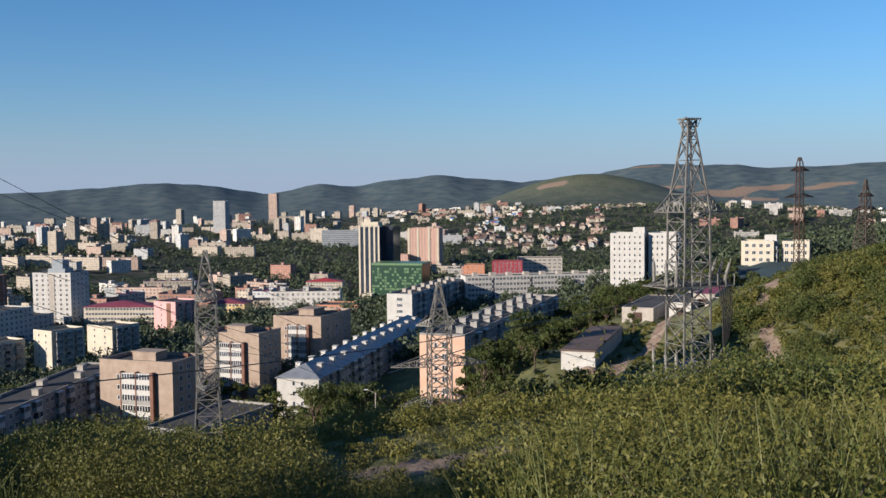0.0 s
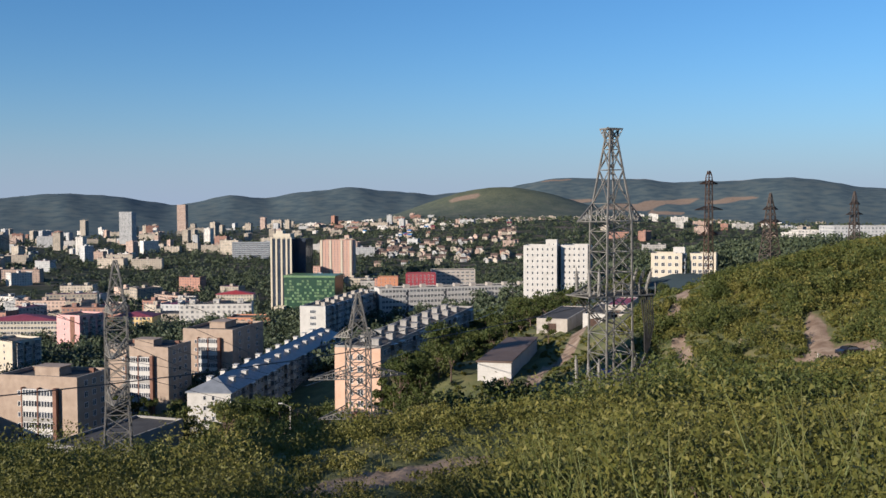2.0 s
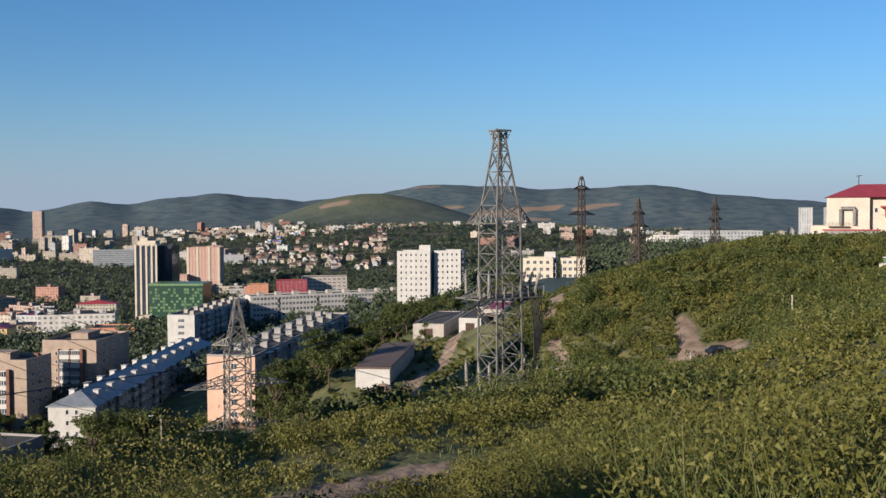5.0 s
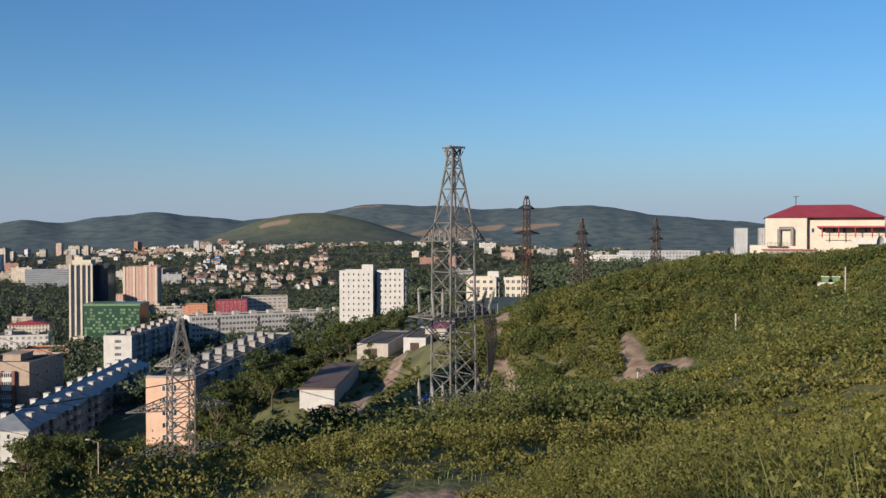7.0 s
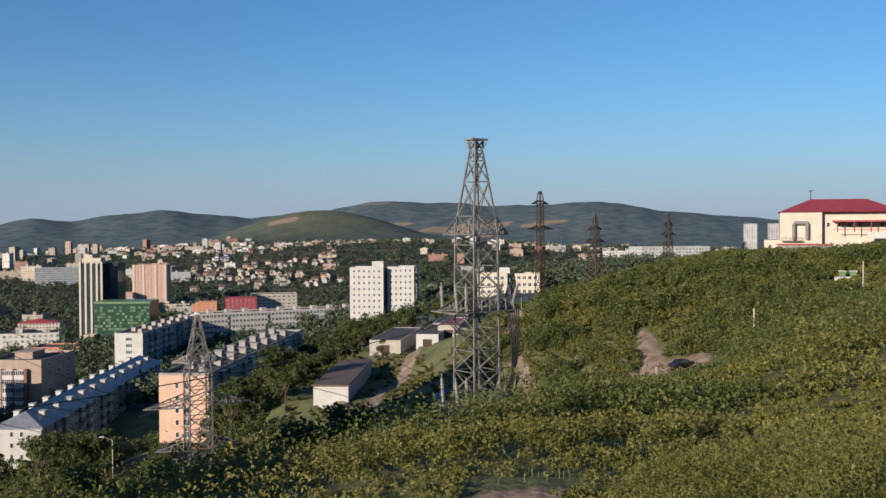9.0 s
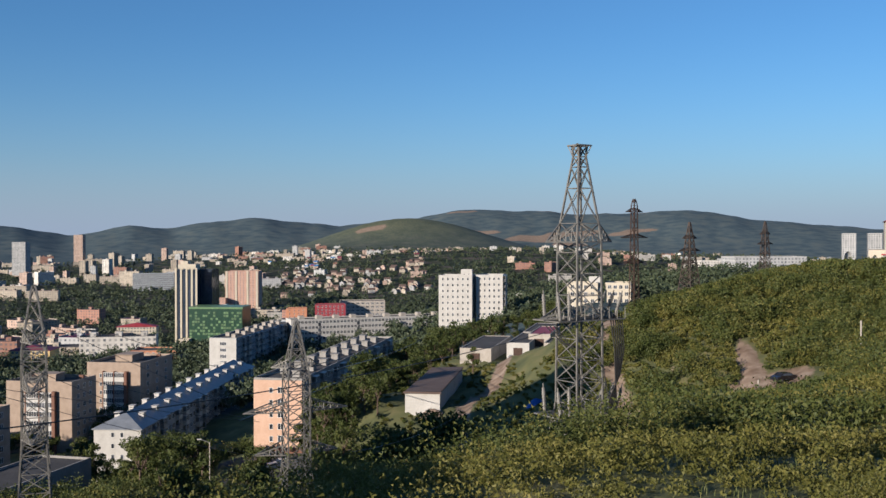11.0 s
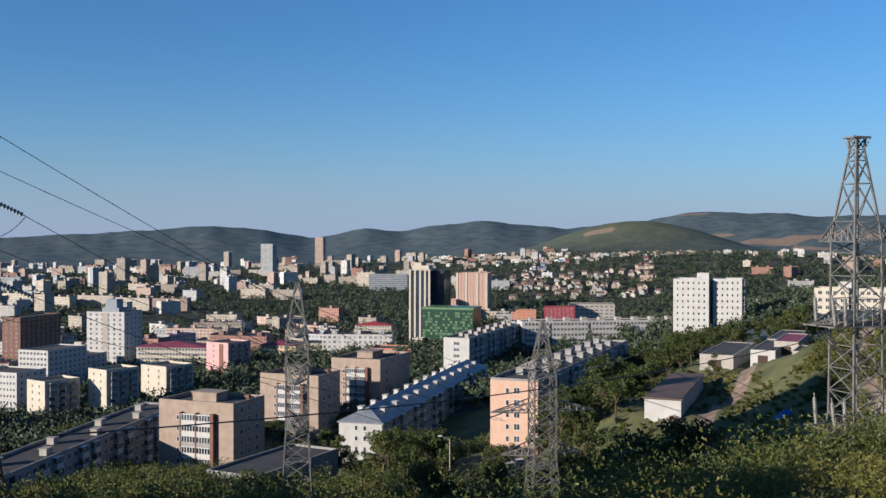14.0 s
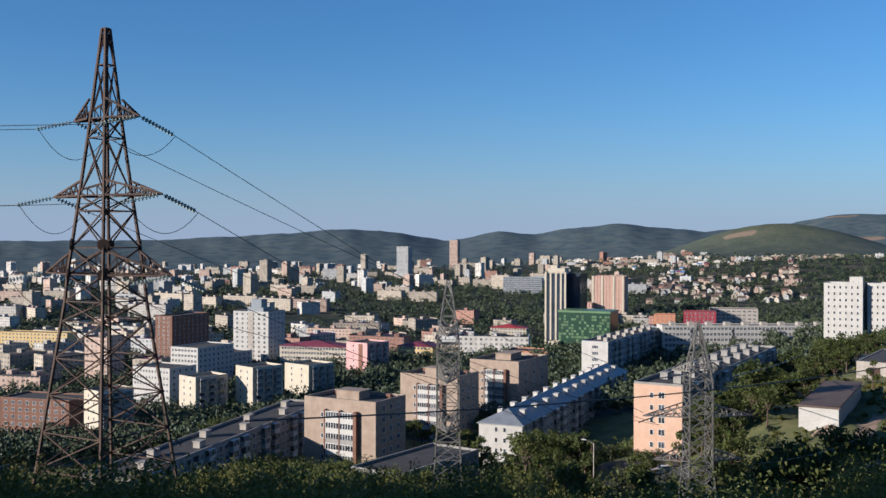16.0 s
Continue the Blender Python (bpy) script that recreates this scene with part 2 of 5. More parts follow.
# ---- mesh helpers ----
class Shape:
    """Collects quads and boxes into one mesh."""

    def __init__(self):
        self.v, self.f, self.m = [], [], []

    def quad(self, *p, mi=0):
        k = len(self.v)
        self.v += [tuple(q) for q in p]
        self.f.append(tuple(range(k, k + len(p))))
        self.m.append(mi)

    def box(self, x0, x1, y0, y1, z0, z1, mi=0, top=None):
        k = len(self.v)
        self.v += [(x0, y0, z0), (x1, y0, z0), (x1, y1, z0), (x0, y1, z0), (x0, y0, z1), (x1, y0, z1), (x1, y1, z1), (x0, y1, z1)]
        for i, q in enumerate(((0, 3, 2, 1), (4, 5, 6, 7), (0, 1, 5, 4), (1, 2, 6, 5), (2, 3, 7, 6), (3, 0, 4, 7))):
            self.f.append(tuple(k + j for j in q))
            self.m.append(top if (top is not None and i == 1) else mi)

    def bar(self, p, q, w, mi=0, w2=None):
        p, q = Vector(p), Vector(q)
        d = (q - p)
        if d.length < 1e-6:
            return
        d.normalize()
        a = d.orthogonal().normalized() if abs(d.z) > 0.95 else d.cross(Vector((0, 0, 1))).normalized()
        b = d.cross(a)
        w2 = w if w2 is None else w2
        k = len(self.v)
        for o, s in ((p, w / 2), (q, w2 / 2)):
            for i, j in ((-1, -1), (1, -1), (1, 1), (-1, 1)):
                self.v.append(tuple(o + a * (i * s) + b * (j * s)))
        for i in range(4):
            j = (i + 1) % 4
            self.f.append((k + i, k + j, k + 4 + j, k + 4 + i))
            self.m.append(mi)
        self.f += [(k + 3, k + 2, k + 1, k), (k + 4, k + 5, k + 6, k + 7)]
        self.m += [mi, mi]

    def disc(self, c, axis, r, h, n=8, mi=0):
        c, axis = Vector(c), Vector(axis).normalized()
        a = axis.orthogonal().normalized()
        b = axis.cross(a)
        k = len(self.v)
        for s in (-h / 2, h / 2):
            for i in range(n):
                t = 2 * math.pi * i / n
                self.v.append(tuple(c + axis * s + a * (r * math.cos(t)) + b * (r * math.sin(t))))
        for i in range(n):
            j = (i + 1) % n
            self.f.append((k + i, k + j, k + n + j, k + n + i))
            self.m.append(mi)
        self.f += [tuple(k + i for i in reversed(range(n))), tuple(k + n + i for i in range(n))]
        self.m += [mi, mi]

    def mesh(self, name, mats):
        me = bpy.data.meshes.new(name)
        me.from_pydata(self.v, [], self.f)
        for s in mats:
            me.materials.append(s)
        if len(mats) > 1:
            me.polygons.foreach_set("material_index", self.m)
        me.update()
        return me


def thing(name, label, category, m=None, group="", kind=""):
    """An Empty at the thing's base, which carries its tags."""
    ob = tagged(new(name), label, category, group, kind)
    if m is not None:
        ob.matrix_world = m
    return ob


def part(name, data, parent, m=None, label=""):
    ob = new(name, data)
    ob.parent = parent
    if m is not None:
        ob.matrix_basis = m
    if label:
        ob["label"] = label
    return ob


def swarm(name, verts, nper, mats, per_mat=None):
    """A mesh out of an array of faces with nper corners each."""
    verts = np.asarray(verts, dtype=np.float32).reshape(-1, 3)
    nf = len(verts) // nper
    me = bpy.data.meshes.new(name)
    me.vertices.add(len(verts))
    me.vertices.foreach_set("co", verts.ravel())
    me.loops.add(len(verts))
    me.loops.foreach_set("vertex_index", np.arange(len(verts), dtype=np.int32))
    me.polygons.add(nf)
    me.polygons.foreach_set("loop_start", np.arange(0, nf * nper, nper, dtype=np.int32))
    me.polygons.foreach_set("loop_total", np.full(nf, nper, dtype=np.int32))
    for s in mats:
        me.materials.append(s)
    if per_mat is not None:
        me.polygons.foreach_set("material_index", np.asarray(per_mat, dtype=np.int32))
    me.update(calc_edges=True)
    return me


# ---- the lie of the land ----
# some mounds left of the view are unseen, added only to cast shade
LAND_AND_SHADE_MOUNDS = [(0, 10, 16, -6.1), (-15, 32, 18, -5.1), (10, 50, 22, -6.5), (-50, 25, 16, 0.5), (22, 82, 22, -5.6), (38, 140, 26, -8.6), (-20, 110, 40, -11.1), (-41, 60, 25, -1.1), (40, 180, 50, -2.8), (5, 250, 60, -7.8), (-50, 280, 60, 3.5), (100, 440, 90, -11.8), (60, 320, 55, 14.7), (85, 220, 40, 15.9), (80, 140, 35, 2.2), (160, 235, 50, 20.7), (120, 300, 45, -1.7), (60, 60, 35, 16.6), (-68, -3, 10, 23.3), (-53, -28, 12, 7.5), (-40, -40, 35, -5.5), (-100, 130, 60, -2.0), (250, 480, 150, 67.5), (-200, 600, 150, 9.0), (260, 180, 90, 70.0), (10, 560, 120, 9.6), (130, 385, 35, 14.6), (38, 222, 16, 3.0), (2, 25, 10, 3.9), (118, 232, 20, 1.8), (-33, 285, 28, -6.1), (190, 225, 40, -19.0), (0, -180, 130, 22.2), (-126, 84, 17, 60.0), (116, 234, 14, -3.1), (98, 245, 16, -3.2), (122, 190, 22, -5.5), (60, 68, 16, -12.4), (-113, 66, 11, 17.9), (18, 18, 14, -3.8), (40, 36, 18, -7.5), (-24, 7.5, 5.5, 2.8), (-33, 11.5, 6, 5.4), (-18.1, -1.3, 2.8, 3.5), (22.9, 83.6, 9, -1.4)]
PADS = ((37, 222, 23, -36.9), (66, 274, 20, -35.2), (5, 236, 15, -51.4), (-34, 268, 13, -65.2), (-75, 262, 16, -62.6))
RIDGE_AT = (-60, -34, -25, -19, -14.2, -11.2, -8.6, -5.7, -3.5, -1.6, 1.3, 4, 6, 10, 12.8, 18, 19.5, 22.9, 25.9, 29.4, 35.5, 60)
RIDGE_UP = (-5, -8, -2, 25, 54, 34, -4, 43, 30, 58, 80, 56, 44, 70, 119, 108, 94, 100, 114, 66, 24, 20)


def ground(x, y):
    """Height of the ground; the first camera stands with its eye at 0."""
    x, y = np.asarray(x, float), np.asarray(y, float)
    d = np.hypot(x, y)
    z = -95 + 93 * np.exp(-(d / 260) ** 1.5)
    for a, b, r, h in LAND_AND_SHADE_MOUNDS:
        z = z + h * np.exp(-((x - a) ** 2 + (y - b) ** 2) / (2 * r * r))
    for a, b, r, level in PADS:
        k = np.exp(-(np.hypot(x - a, y - b) / r) ** 4)
        z = z + (level - z) * k
    # the green hill and its wooded skirt
    for a, b, rx, ry, h in ((505, 3330, 330, 330, 118), (760, 3250, 300, 300, 50), (380, 2350, 420, 620, 42), (700, 1900, 380, 500, 40), (-60, 2900, 500, 300, 25), (1300, 2600, 500, 700, 35)):
        z = z + h * np.exp(-((x - a) / rx) ** 2 - ((y - b) / ry) ** 2)
    b = np.degrees(np.arctan2(x, y))
    up = np.interp(b, RIDGE_AT, RIDGE_UP)
    s = np.clip((d - 3300) / 1350, 0, 1)
    s = s * s * (3 - 2 * s)
    wob = np.sin(b * 1.9 + d * 0.004) * 5 + np.sin(b * 4.3 - d * 0.003) * 2.5
    return z + s * (up - z + wob * (1 - s * 0.6))


def gz(x, y):
    return float(ground(x, y))


def dirt_at(x, y):
    """How bare the ground is: tracks, the car's turnout, slips of earth, quarries far off."""
    def track(pts, w):
        best = np.full(np.shape(x), 1e9)
        for (x0, y0), (x1, y1) in zip(pts, pts[1:]):
            t = np.clip(((x - x0) * (x1 - x0) + (y - y0) * (y1 - y0)) / ((x1 - x0) ** 2 + (y1 - y0) ** 2), 0, 1)
            best = np.minimum(best, np.hypot(x - x0 - t * (x1 - x0), y - y0 - t * (y1 - y0)))
        return np.clip(1.6 - best / w, 0, 1)
    x, y = np.asarray(x, float), np.asarray(y, float)
    v = track(((-4.5, 16.4), (-2.5, 17.9), (-0.5, 19.0), (1.2, 19.6), (2.0, 19.9)), 0.65)
    for pts, w in (TRACKS):
        v = np.maximum(v, track(pts, w))
    for a, b, rx, ry in PATCHES:
        v = np.maximum(v, np.clip(1.5 * (1.25 - ((x - a) / rx) ** 2 - ((y - b) / ry) ** 2), 0, 1))
    return v


TRACKS = (
    (((30, 110), (36, 140), (37, 190), (43, 209), (52, 222), (58, 236), (64, 250)), 1.7),
    (((64, 201), (69, 204), (75, 210), (80, 222), (85, 234), (92, 256)), 1.5),
    (((88, 177), (84, 166), (79, 154), (76, 148), (70, 134)), 1.7),
    (((67, 189), (65, 180), (62, 168), (58, 150)), 1.3),
    (((60, 120), (58, 150)), 1.0),
)
PATCHES = ((79, 151.5, 8.5, 7.5), (72, 154, 5, 4), (73, 174, 3, 2.5), (36, 201, 5, 3.5), (110, 148, 11, 10), (800, 3800, 90, 60), (960, 3860, 110, 45), (1130, 3690, 130, 70), (1330, 3760, 130, 50), (1250, 3560, 100, 35), (1540, 3700, 110, 40), (1000, 4350, 80, 60), (1480, 4400, 130, 60), (1830, 4250, 110, 40), (420, 3150, 70, 40), (700, 2700, 110, 40))

bear = np.concatenate([np.arange(-180, -46, 4.0), np.arange(-46, 58, 0.4), np.arange(58, 180, 4.0)])
rad = [0.02]
while rad[-1] < 4930:
    rad.append(rad[-1] + min(70, rad[-1] * 0.045 + 0.15))
rad = np.array(rad)
BB_, RR_ = np.meshgrid(np.radians(bear), rad)
gx, gy = -4 + RR_ * np.sin(BB_), 4 + RR_ * np.cos(BB_)
gzz = ground(gx, gy)
rng = np.random.default_rng(3)
gzz = gzz + rng.normal(0, 1, gzz.shape) * np.clip(RR_ * 0.0011, 0.02, 0.5)
nr, nb = gx.shape
gv = np.stack([gx, gy, gzz], -1).reshape(-1, 3)
idx = np.arange(nr * nb).reshape(nr, nb)
nxt = np.roll(idx, -1, axis=1)
gf = np.stack([idx[:-1], idx[1:], nxt[1:], nxt[:-1]], -1).reshape(-1, 4)
gme = bpy.data.meshes.new("ground")
gme.from_pydata(gv.tolist(), [], gf.tolist())
ca = gme.color_attributes.new("cover", "FLOAT_COLOR", "POINT")
bare = dirt_at(gx, gy).ravel()
dd = np.hypot(gx, gy).ravel()
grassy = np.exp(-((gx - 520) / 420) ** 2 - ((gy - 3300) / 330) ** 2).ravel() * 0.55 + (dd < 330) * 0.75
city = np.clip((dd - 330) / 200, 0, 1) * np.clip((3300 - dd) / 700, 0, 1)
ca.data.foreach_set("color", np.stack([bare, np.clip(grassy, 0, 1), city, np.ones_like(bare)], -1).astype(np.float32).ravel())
gme.polygons.foreach_set("use_smooth", [True] * len(gme.polygons))


def ground_mat():
    m = bpy.data.materials.new("ground")
    m.use_nodes = True
    n, l = m.node_tree.nodes, m.node_tree.links
    bs = n["Principled BSDF"]
    bs.inputs["Roughness"].default_value = 0.97
    bs.inputs["Specular IOR Level"].default_value = 0.1
    at = n.new("ShaderNodeAttribute")
    at.attribute_name = "cover"
    sp = n.new("ShaderNodeSeparateColor")
    l.new(at.outputs["Color"], sp.inputs[0])
    ge = n.new("ShaderNodeNewGeometry")

    def noise_node(scale, detail=6):
        k = n.new("ShaderNodeTexNoise")
        k.inputs["Scale"].default_value = scale
        k.inputs["Detail"].default_value = detail
        l.new(ge.outputs["Position"], k.inputs["Vector"])
        return k.outputs["Fac"]

    def ramp(src, cols):
        k = n.new("ShaderNodeValToRGB")
        while len(k.color_ramp.elements) < len(cols):
            k.color_ramp.elements.new(0.5)
        for e, (p, c) in zip(k.color_ramp.elements, cols):
            e.position, e.color = p, (*c, 1)
        l.new(src, k.inputs[0])
        return k.outputs[0]

    def mix(fac, x, y):
        k = n.new("ShaderNodeMix")
        k.data_type = "RGBA"
        l.new(fac, k.inputs[0])
        l.new(x, k.inputs[6])
        l.new(y, k.inputs[7])
        return k.outputs[2]
    # woods on the far ridges: distance haze is put into the colour as blue-grey
    hazed_wood = ramp(noise_node(0.02, 10), ((0.36, (0.056, 0.084, 0.1)), (0.5, (0.078, 0.108, 0.118)), (0.64, (0.104, 0.128, 0.126))))
    grass = ramp(noise_node(0.15, 10), ((0.3, (0.06, 0.068, 0.017)), (0.55, (0.128, 0.126, 0.034)), (0.75, (0.22, 0.18, 0.072))))
    street = ramp(noise_node(0.03, 8), ((0.38, (0.0172, 0.0281, 0.0156)), (0.52, (0.0351, 0.0429, 0.0273)), (0.64, (0.0936, 0.0819, 0.0702))))
    earth = ramp(noise_node(0.4, 10), ((0.3, (0.156, 0.109, 0.078)), (0.55, (0.257, 0.195, 0.144)), (0.75, (0.359, 0.296, 0.234))))
    c = mix(sp.outputs[2], hazed_wood, street)
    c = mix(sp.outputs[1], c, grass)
    jag = n.new("ShaderNodeMath")
    jag.operation = "MULTIPLY_ADD"
    jag.inputs[1].default_value = 1.0
    mid = n.new("ShaderNodeMath")
    mid.operation = "MULTIPLY_ADD"
    mid.inputs[1].default_value = 0.5
    l.new(noise_node(0.012, 8), mid.inputs[0])
    half = n.new("ShaderNodeMath")
    half.operation = "MULTIPLY"
    half.inputs[1].default_value = 0.5
    l.new(noise_node(0.6, 6), half.inputs[0])
    l.new(half.outputs[0], mid.inputs[2])
    l.new(mid.outputs[0], jag.inputs[0])
    l.new(sp.outputs[0], jag.inputs[2])
    st = n.new("ShaderNodeMapRange")
    st.inputs[1].default_value, st.inputs[2].default_value = 0.95, 1.15
    l.new(jag.outputs[0], st.inputs[0])
    c = mix(st.outputs[0], c, earth)
    l.new(c, bs.inputs["Base Color"])
    bp = n.new("ShaderNodeBump")
    bp.inputs["Strength"].default_value = 0.5
    bp.inputs["Distance"].default_value = 0.15
    l.new(noise_node(3.0, 6), bp.inputs["Height"])
    l.new(bp.outputs[0], bs.inputs["Normal"])
    return m


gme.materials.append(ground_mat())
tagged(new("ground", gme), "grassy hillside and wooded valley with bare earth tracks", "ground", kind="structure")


# ---- pylons ----
def lattice(s, lv, w, wb, mi=0):
    """Braces of a four-sided mast: levels (z, half width x, half width y)."""
    for (z0, a0, b0), (z1, a1, b1) in zip(lv, lv[1:]):
        c0 = [(-a0, -b0, z0), (a0, -b0, z0), (a0, b0, z0), (-a0, b0, z0)]
        c1 = [(-a1, -b1, z1), (a1, -b1, z1), (a1, b1, z1), (-a1, b1, z1)]
        for i in range(4):
            j = (i + 1) % 4
            s.bar(c0[i], c1[j], wb, mi)
            s.bar(c0[j], c1[i], wb, mi)
            s.bar(c1[i], c1[j], wb, mi)


def legs(lv, w):
    """Four legs, each one bent square bar."""
    out = []
    for i, j in ((-1, -1), (1, -1), (1, 1), (-1, 1)):
        s = Shape()
        for z, a, b in lv:
            s.v += [(i * a + u * w / 2, j * b + v * w / 2, z) for u, v in ((-1, -1), (1, -1), (1, 1), (-1, 1))]
        for k in range(len(lv) - 1):
            for q in range(4):
                r = (q + 1) % 4
                s.f.append((4 * k + q, 4 * k + r, 4 * k + 4 + r, 4 * k + 4 + q))
        n = 4 * (len(lv) - 1)
        s.f += [(3, 2, 1, 0), (n, n + 1, n + 2, n + 3)]
        s.m = [0] * len(s.f)
        out.append(s)
    return out


def crossarm(z, half, reach, rise, w, root):
    """One arm to +x: two chords from the mast's face meeting at the tip, two ties from above, with lacing."""
    s = Shape()
    tip = Vector((reach, 0, z))
    low = [Vector((half, -root, z)), Vector((half, root, z))]
    high = [Vector((half * 0.92, -root * 0.9, z + rise)), Vector((half * 0.92, root * 0.9, z + rise))]
    for p in low + high:
        s.bar(p, tip, w)
    for k in range(1, 5):
        t, u = k / 5.5, (k - 1) / 5.5
        a, b = low[0].lerp(tip, t), low[1].lerp(tip, t)
        s.bar(a, b, w * 0.6)
        s.bar(low[0].lerp(tip, u), b, w * 0.6)
        for q in (0, 1):
            s.bar(low[q].lerp(tip, t), high[q].lerp(tip, t), w * 0.6)
            s.bar(low[q].lerp(tip, u), high[q].lerp(tip, t), w * 0.6)
    return s


def insulator(p, q, n=9, r=0.17):
    s = Shape()
    p, q = Vector(p), Vector(q)
    s.bar(p, q, 0.05)
    for i in range(n):
        s.disc(p.lerp(q, 0.12 + 0.8 * i / (n - 1)), q - p, r, 0.07, 8)
    return s


def pylon(name, label, x, y, base, turn, lv, arms, material, w=0.16, wb=0.09, group="power line pylons"):
    e = thing(name, label, "pylon", pose(x, y, base, 0, 0, turn), group)
    mats = [material]
    for s in legs(lv, w):
        part("leg", s.mesh("leg", mats), e)
    s = Shape()
    lattice(s, lv, w, wb)
    part("lattice_bracing", s.mesh("lattice_bracing", mats), e)
    for z, half, reach, rise, root in arms:
        s = crossarm(z, half, reach, rise, w * 0.75, root)
        me = s.mesh("crossarm", mats)
        part("crossarm", me, e)
        part("crossarm", me, e, pose(0, 0, 0, 0, 0, 180))
    return e


def levels(knots, n):
    """Splits a mast's outline (z, half) into n panels, taller below."""
    z = np.array([k[0] for k in knots])
    a = np.array([k[1] for k in knots])
    zs = sorted(set([round(float(q), 2) for q in z]) | set(round(float(q), 2) for q in np.linspace(z[0], z[-1], n)))
    keep = [zs[0]]
    for q in zs[1:]:
        if q in [round(float(k), 2) for k in z] or q - keep[-1] > (z[-1] - z[0]) / n * 0.7:
            if q in [round(float(k), 2) for k in z] and len(keep) > 1 and q - keep[-1] < (z[-1] - z[0]) / n * 0.45 and keep[-1] not in [round(float(k), 2) for k in z]:
                keep.pop()
            keep.append(q)
    return [(q, float(np.interp(q, z, a)), float(np.interp(q, z, a))) for q in keep]


# the grey anchor pylon with platforms and a cable descent
PY1 = (22.9, 83.6)
b1z = gz(*PY1)
h1 = 5.95 - b1z
k1 = [(0, 2.15), (h1 - 22.6, 1.62), (h1 - 20.8, 1.34), (h1 - 7.8, 1.24), (h1 - 6.3, 1.1), (h1 - 0.9, 0.36), (h1, 0.42)]
p1 = pylon("grey_anchor_pylon", "grey galvanised steel lattice pylon with platforms and hanging cables", PY1[0], PY1[1], b1z, 20,
           levels(k1, 17), ((h1 - 7.8, 1.24, 3.4, 1.5, 1.2), (h1 - 13.9, 1.28, 4.0, 0.9, 1.25)), M["steel"], 0.14, 0.064)
s = Shape()
for a in (-0.68, 0.68):
    s.bar((a, -0.68, h1), (a, 0.68, h1), 0.11)
    s.bar((-0.68, a, h1), (0.68, a, h1), 0.11)
    for c in (-0.68, 0.68):
        s.bar((a * 0.5, c * 0.5, h1 - 1.0), (a, c, h1), 0.07)
s.bar((-0.68, 0, h1), (0.68, 0, h1), 0.11)
s.bar((-0.6, -0.6, h1 + 0.05), (-1.8, -1.1, h1 - 0.5), 0.06)
for i in range(5):
    s.disc((-1.0 - i * 0.16, -0.93 - i * 0.05, h1 - i * 0.1), (1, 0.3, 0.6), 0.1, 0.05, 6)
part("top_frame", s.mesh("top_frame", [M["steel"]]), p1)
for zz, wide in ((h1 - 14.0, 3.4), (h1 - 21.6, 3.3)):
    s = Shape()
    for sd in (-1, 1):
        s.bar((-wide, 1.7 * sd, zz - 0.06), (wide, 1.7 * sd, zz - 0.06), 0.1)
        s.bar((wide * sd, -1.7, zz - 0.06), (wide * sd, 1.7, zz - 0.06), 0.1)
    deck = part("platform", s.mesh("platform", [M["steel"]]), p1)
    s = Shape()
    s.bar((-wide, 0, zz - 0.06), (wide, 0, zz - 0.06), 0.05)
    gb = s.mesh("grating_bar", [M["steel"]])
    for i in range(1, 8):
        part("grating_bar", gb, deck, pose(0, -1.7 + i * 0.425, 0))
    for xx, yy in ((-3.0, -1.3), (-2.6, 1.2), (2.5, -1.4), (3.0, 1.3), (-2.2, -1.5), (2.8, 0)):
        s = Shape()
        s.disc((0, 0, 1.0), (0, 0, 1), 0.13, 2.0, 8)
        for i in range(7):
            s.disc((0, 0, 0.35 + i * 0.22), (0, 0, 1), 0.19, 0.06, 8)
        s.disc((0, 0, 2.15), (0, 0, 1), 0.05, 0.4, 6)
        part("cable_terminal", s.mesh("cable_terminal", [M["steel"]]), p1, pose(xx, yy, zz, 6 * xx, 8, 0), "grey porcelain cable terminal")
    s = Shape()
    for i in range(9):
        s.bar((-wide + i * wide / 4, -1.7, zz), (-wide + i * wide / 4, -1.7, zz + 1.0), 0.05)
    s.bar((-wide, -1.7, zz + 1), (wide, -1.7, zz + 1), 0.05)
    part("platform_rail", s.mesh("platform_rail", [M["steel"]]), p1)


def cable(name, pts, r, material, parent=None, sag=0.0, label="", category=""):
    """A hanging line through two points, with sag, as a thin tube."""
    cu = bpy.data.curves.new(name, "CURVE")
    cu.dimensions = "3D"
    cu.bevel_depth = r
    cu.bevel_resolution = 1
    sp = cu.splines.new("POLY")
    if len(pts) == 2:
        p, q = Vector(pts[0]), Vector(pts[1])
        pts = [p.lerp(q, i / 24) - Vector((0, 0, sag * 4 * (i / 24) * (1 - i / 24))) for i in range(25)]
    sp.points.add(len(pts) - 1)
    for k, p in zip(sp.points, pts):
        k.co = (*p, 1)
    cu.materials.append(material)
    ob = new(name, cu)
    if parent is not None:
        ob.parent = parent
    elif label:
        tagged(ob, label, category)
    return ob


for i in range(6):
    a = 1.3 + 0.16 * i
    pts = [(3.2 - 0.25 * i, -1.5, h1 - 13.6), (3.1 - 0.2 * i, -1.9, h1 - 16.5), (2.5 - 0.1 * i, -2.1, h1 - 18.5), (a, -2.1, h1 - 20.5), (a, -2.15, h1 - 24), (a + 0.1, -2.4, 0.1)]
    cable("hanging_cable", pts, 0.06, M["rubber"], p1)
for i in range(3):
    pts = [(-2.6 + 0.4 * i, 1.2, h1 - 14.5), (-1.6 + 0.3 * i, 0.2, h1 - 16.0), (0.2, -0.6, h1 - 16.6), (1.2, -1.6, h1 - 18), (1.5, -2, h1 - 21)]
    cable("hanging_cable", pts, 0.05, M["rubber"], p1)

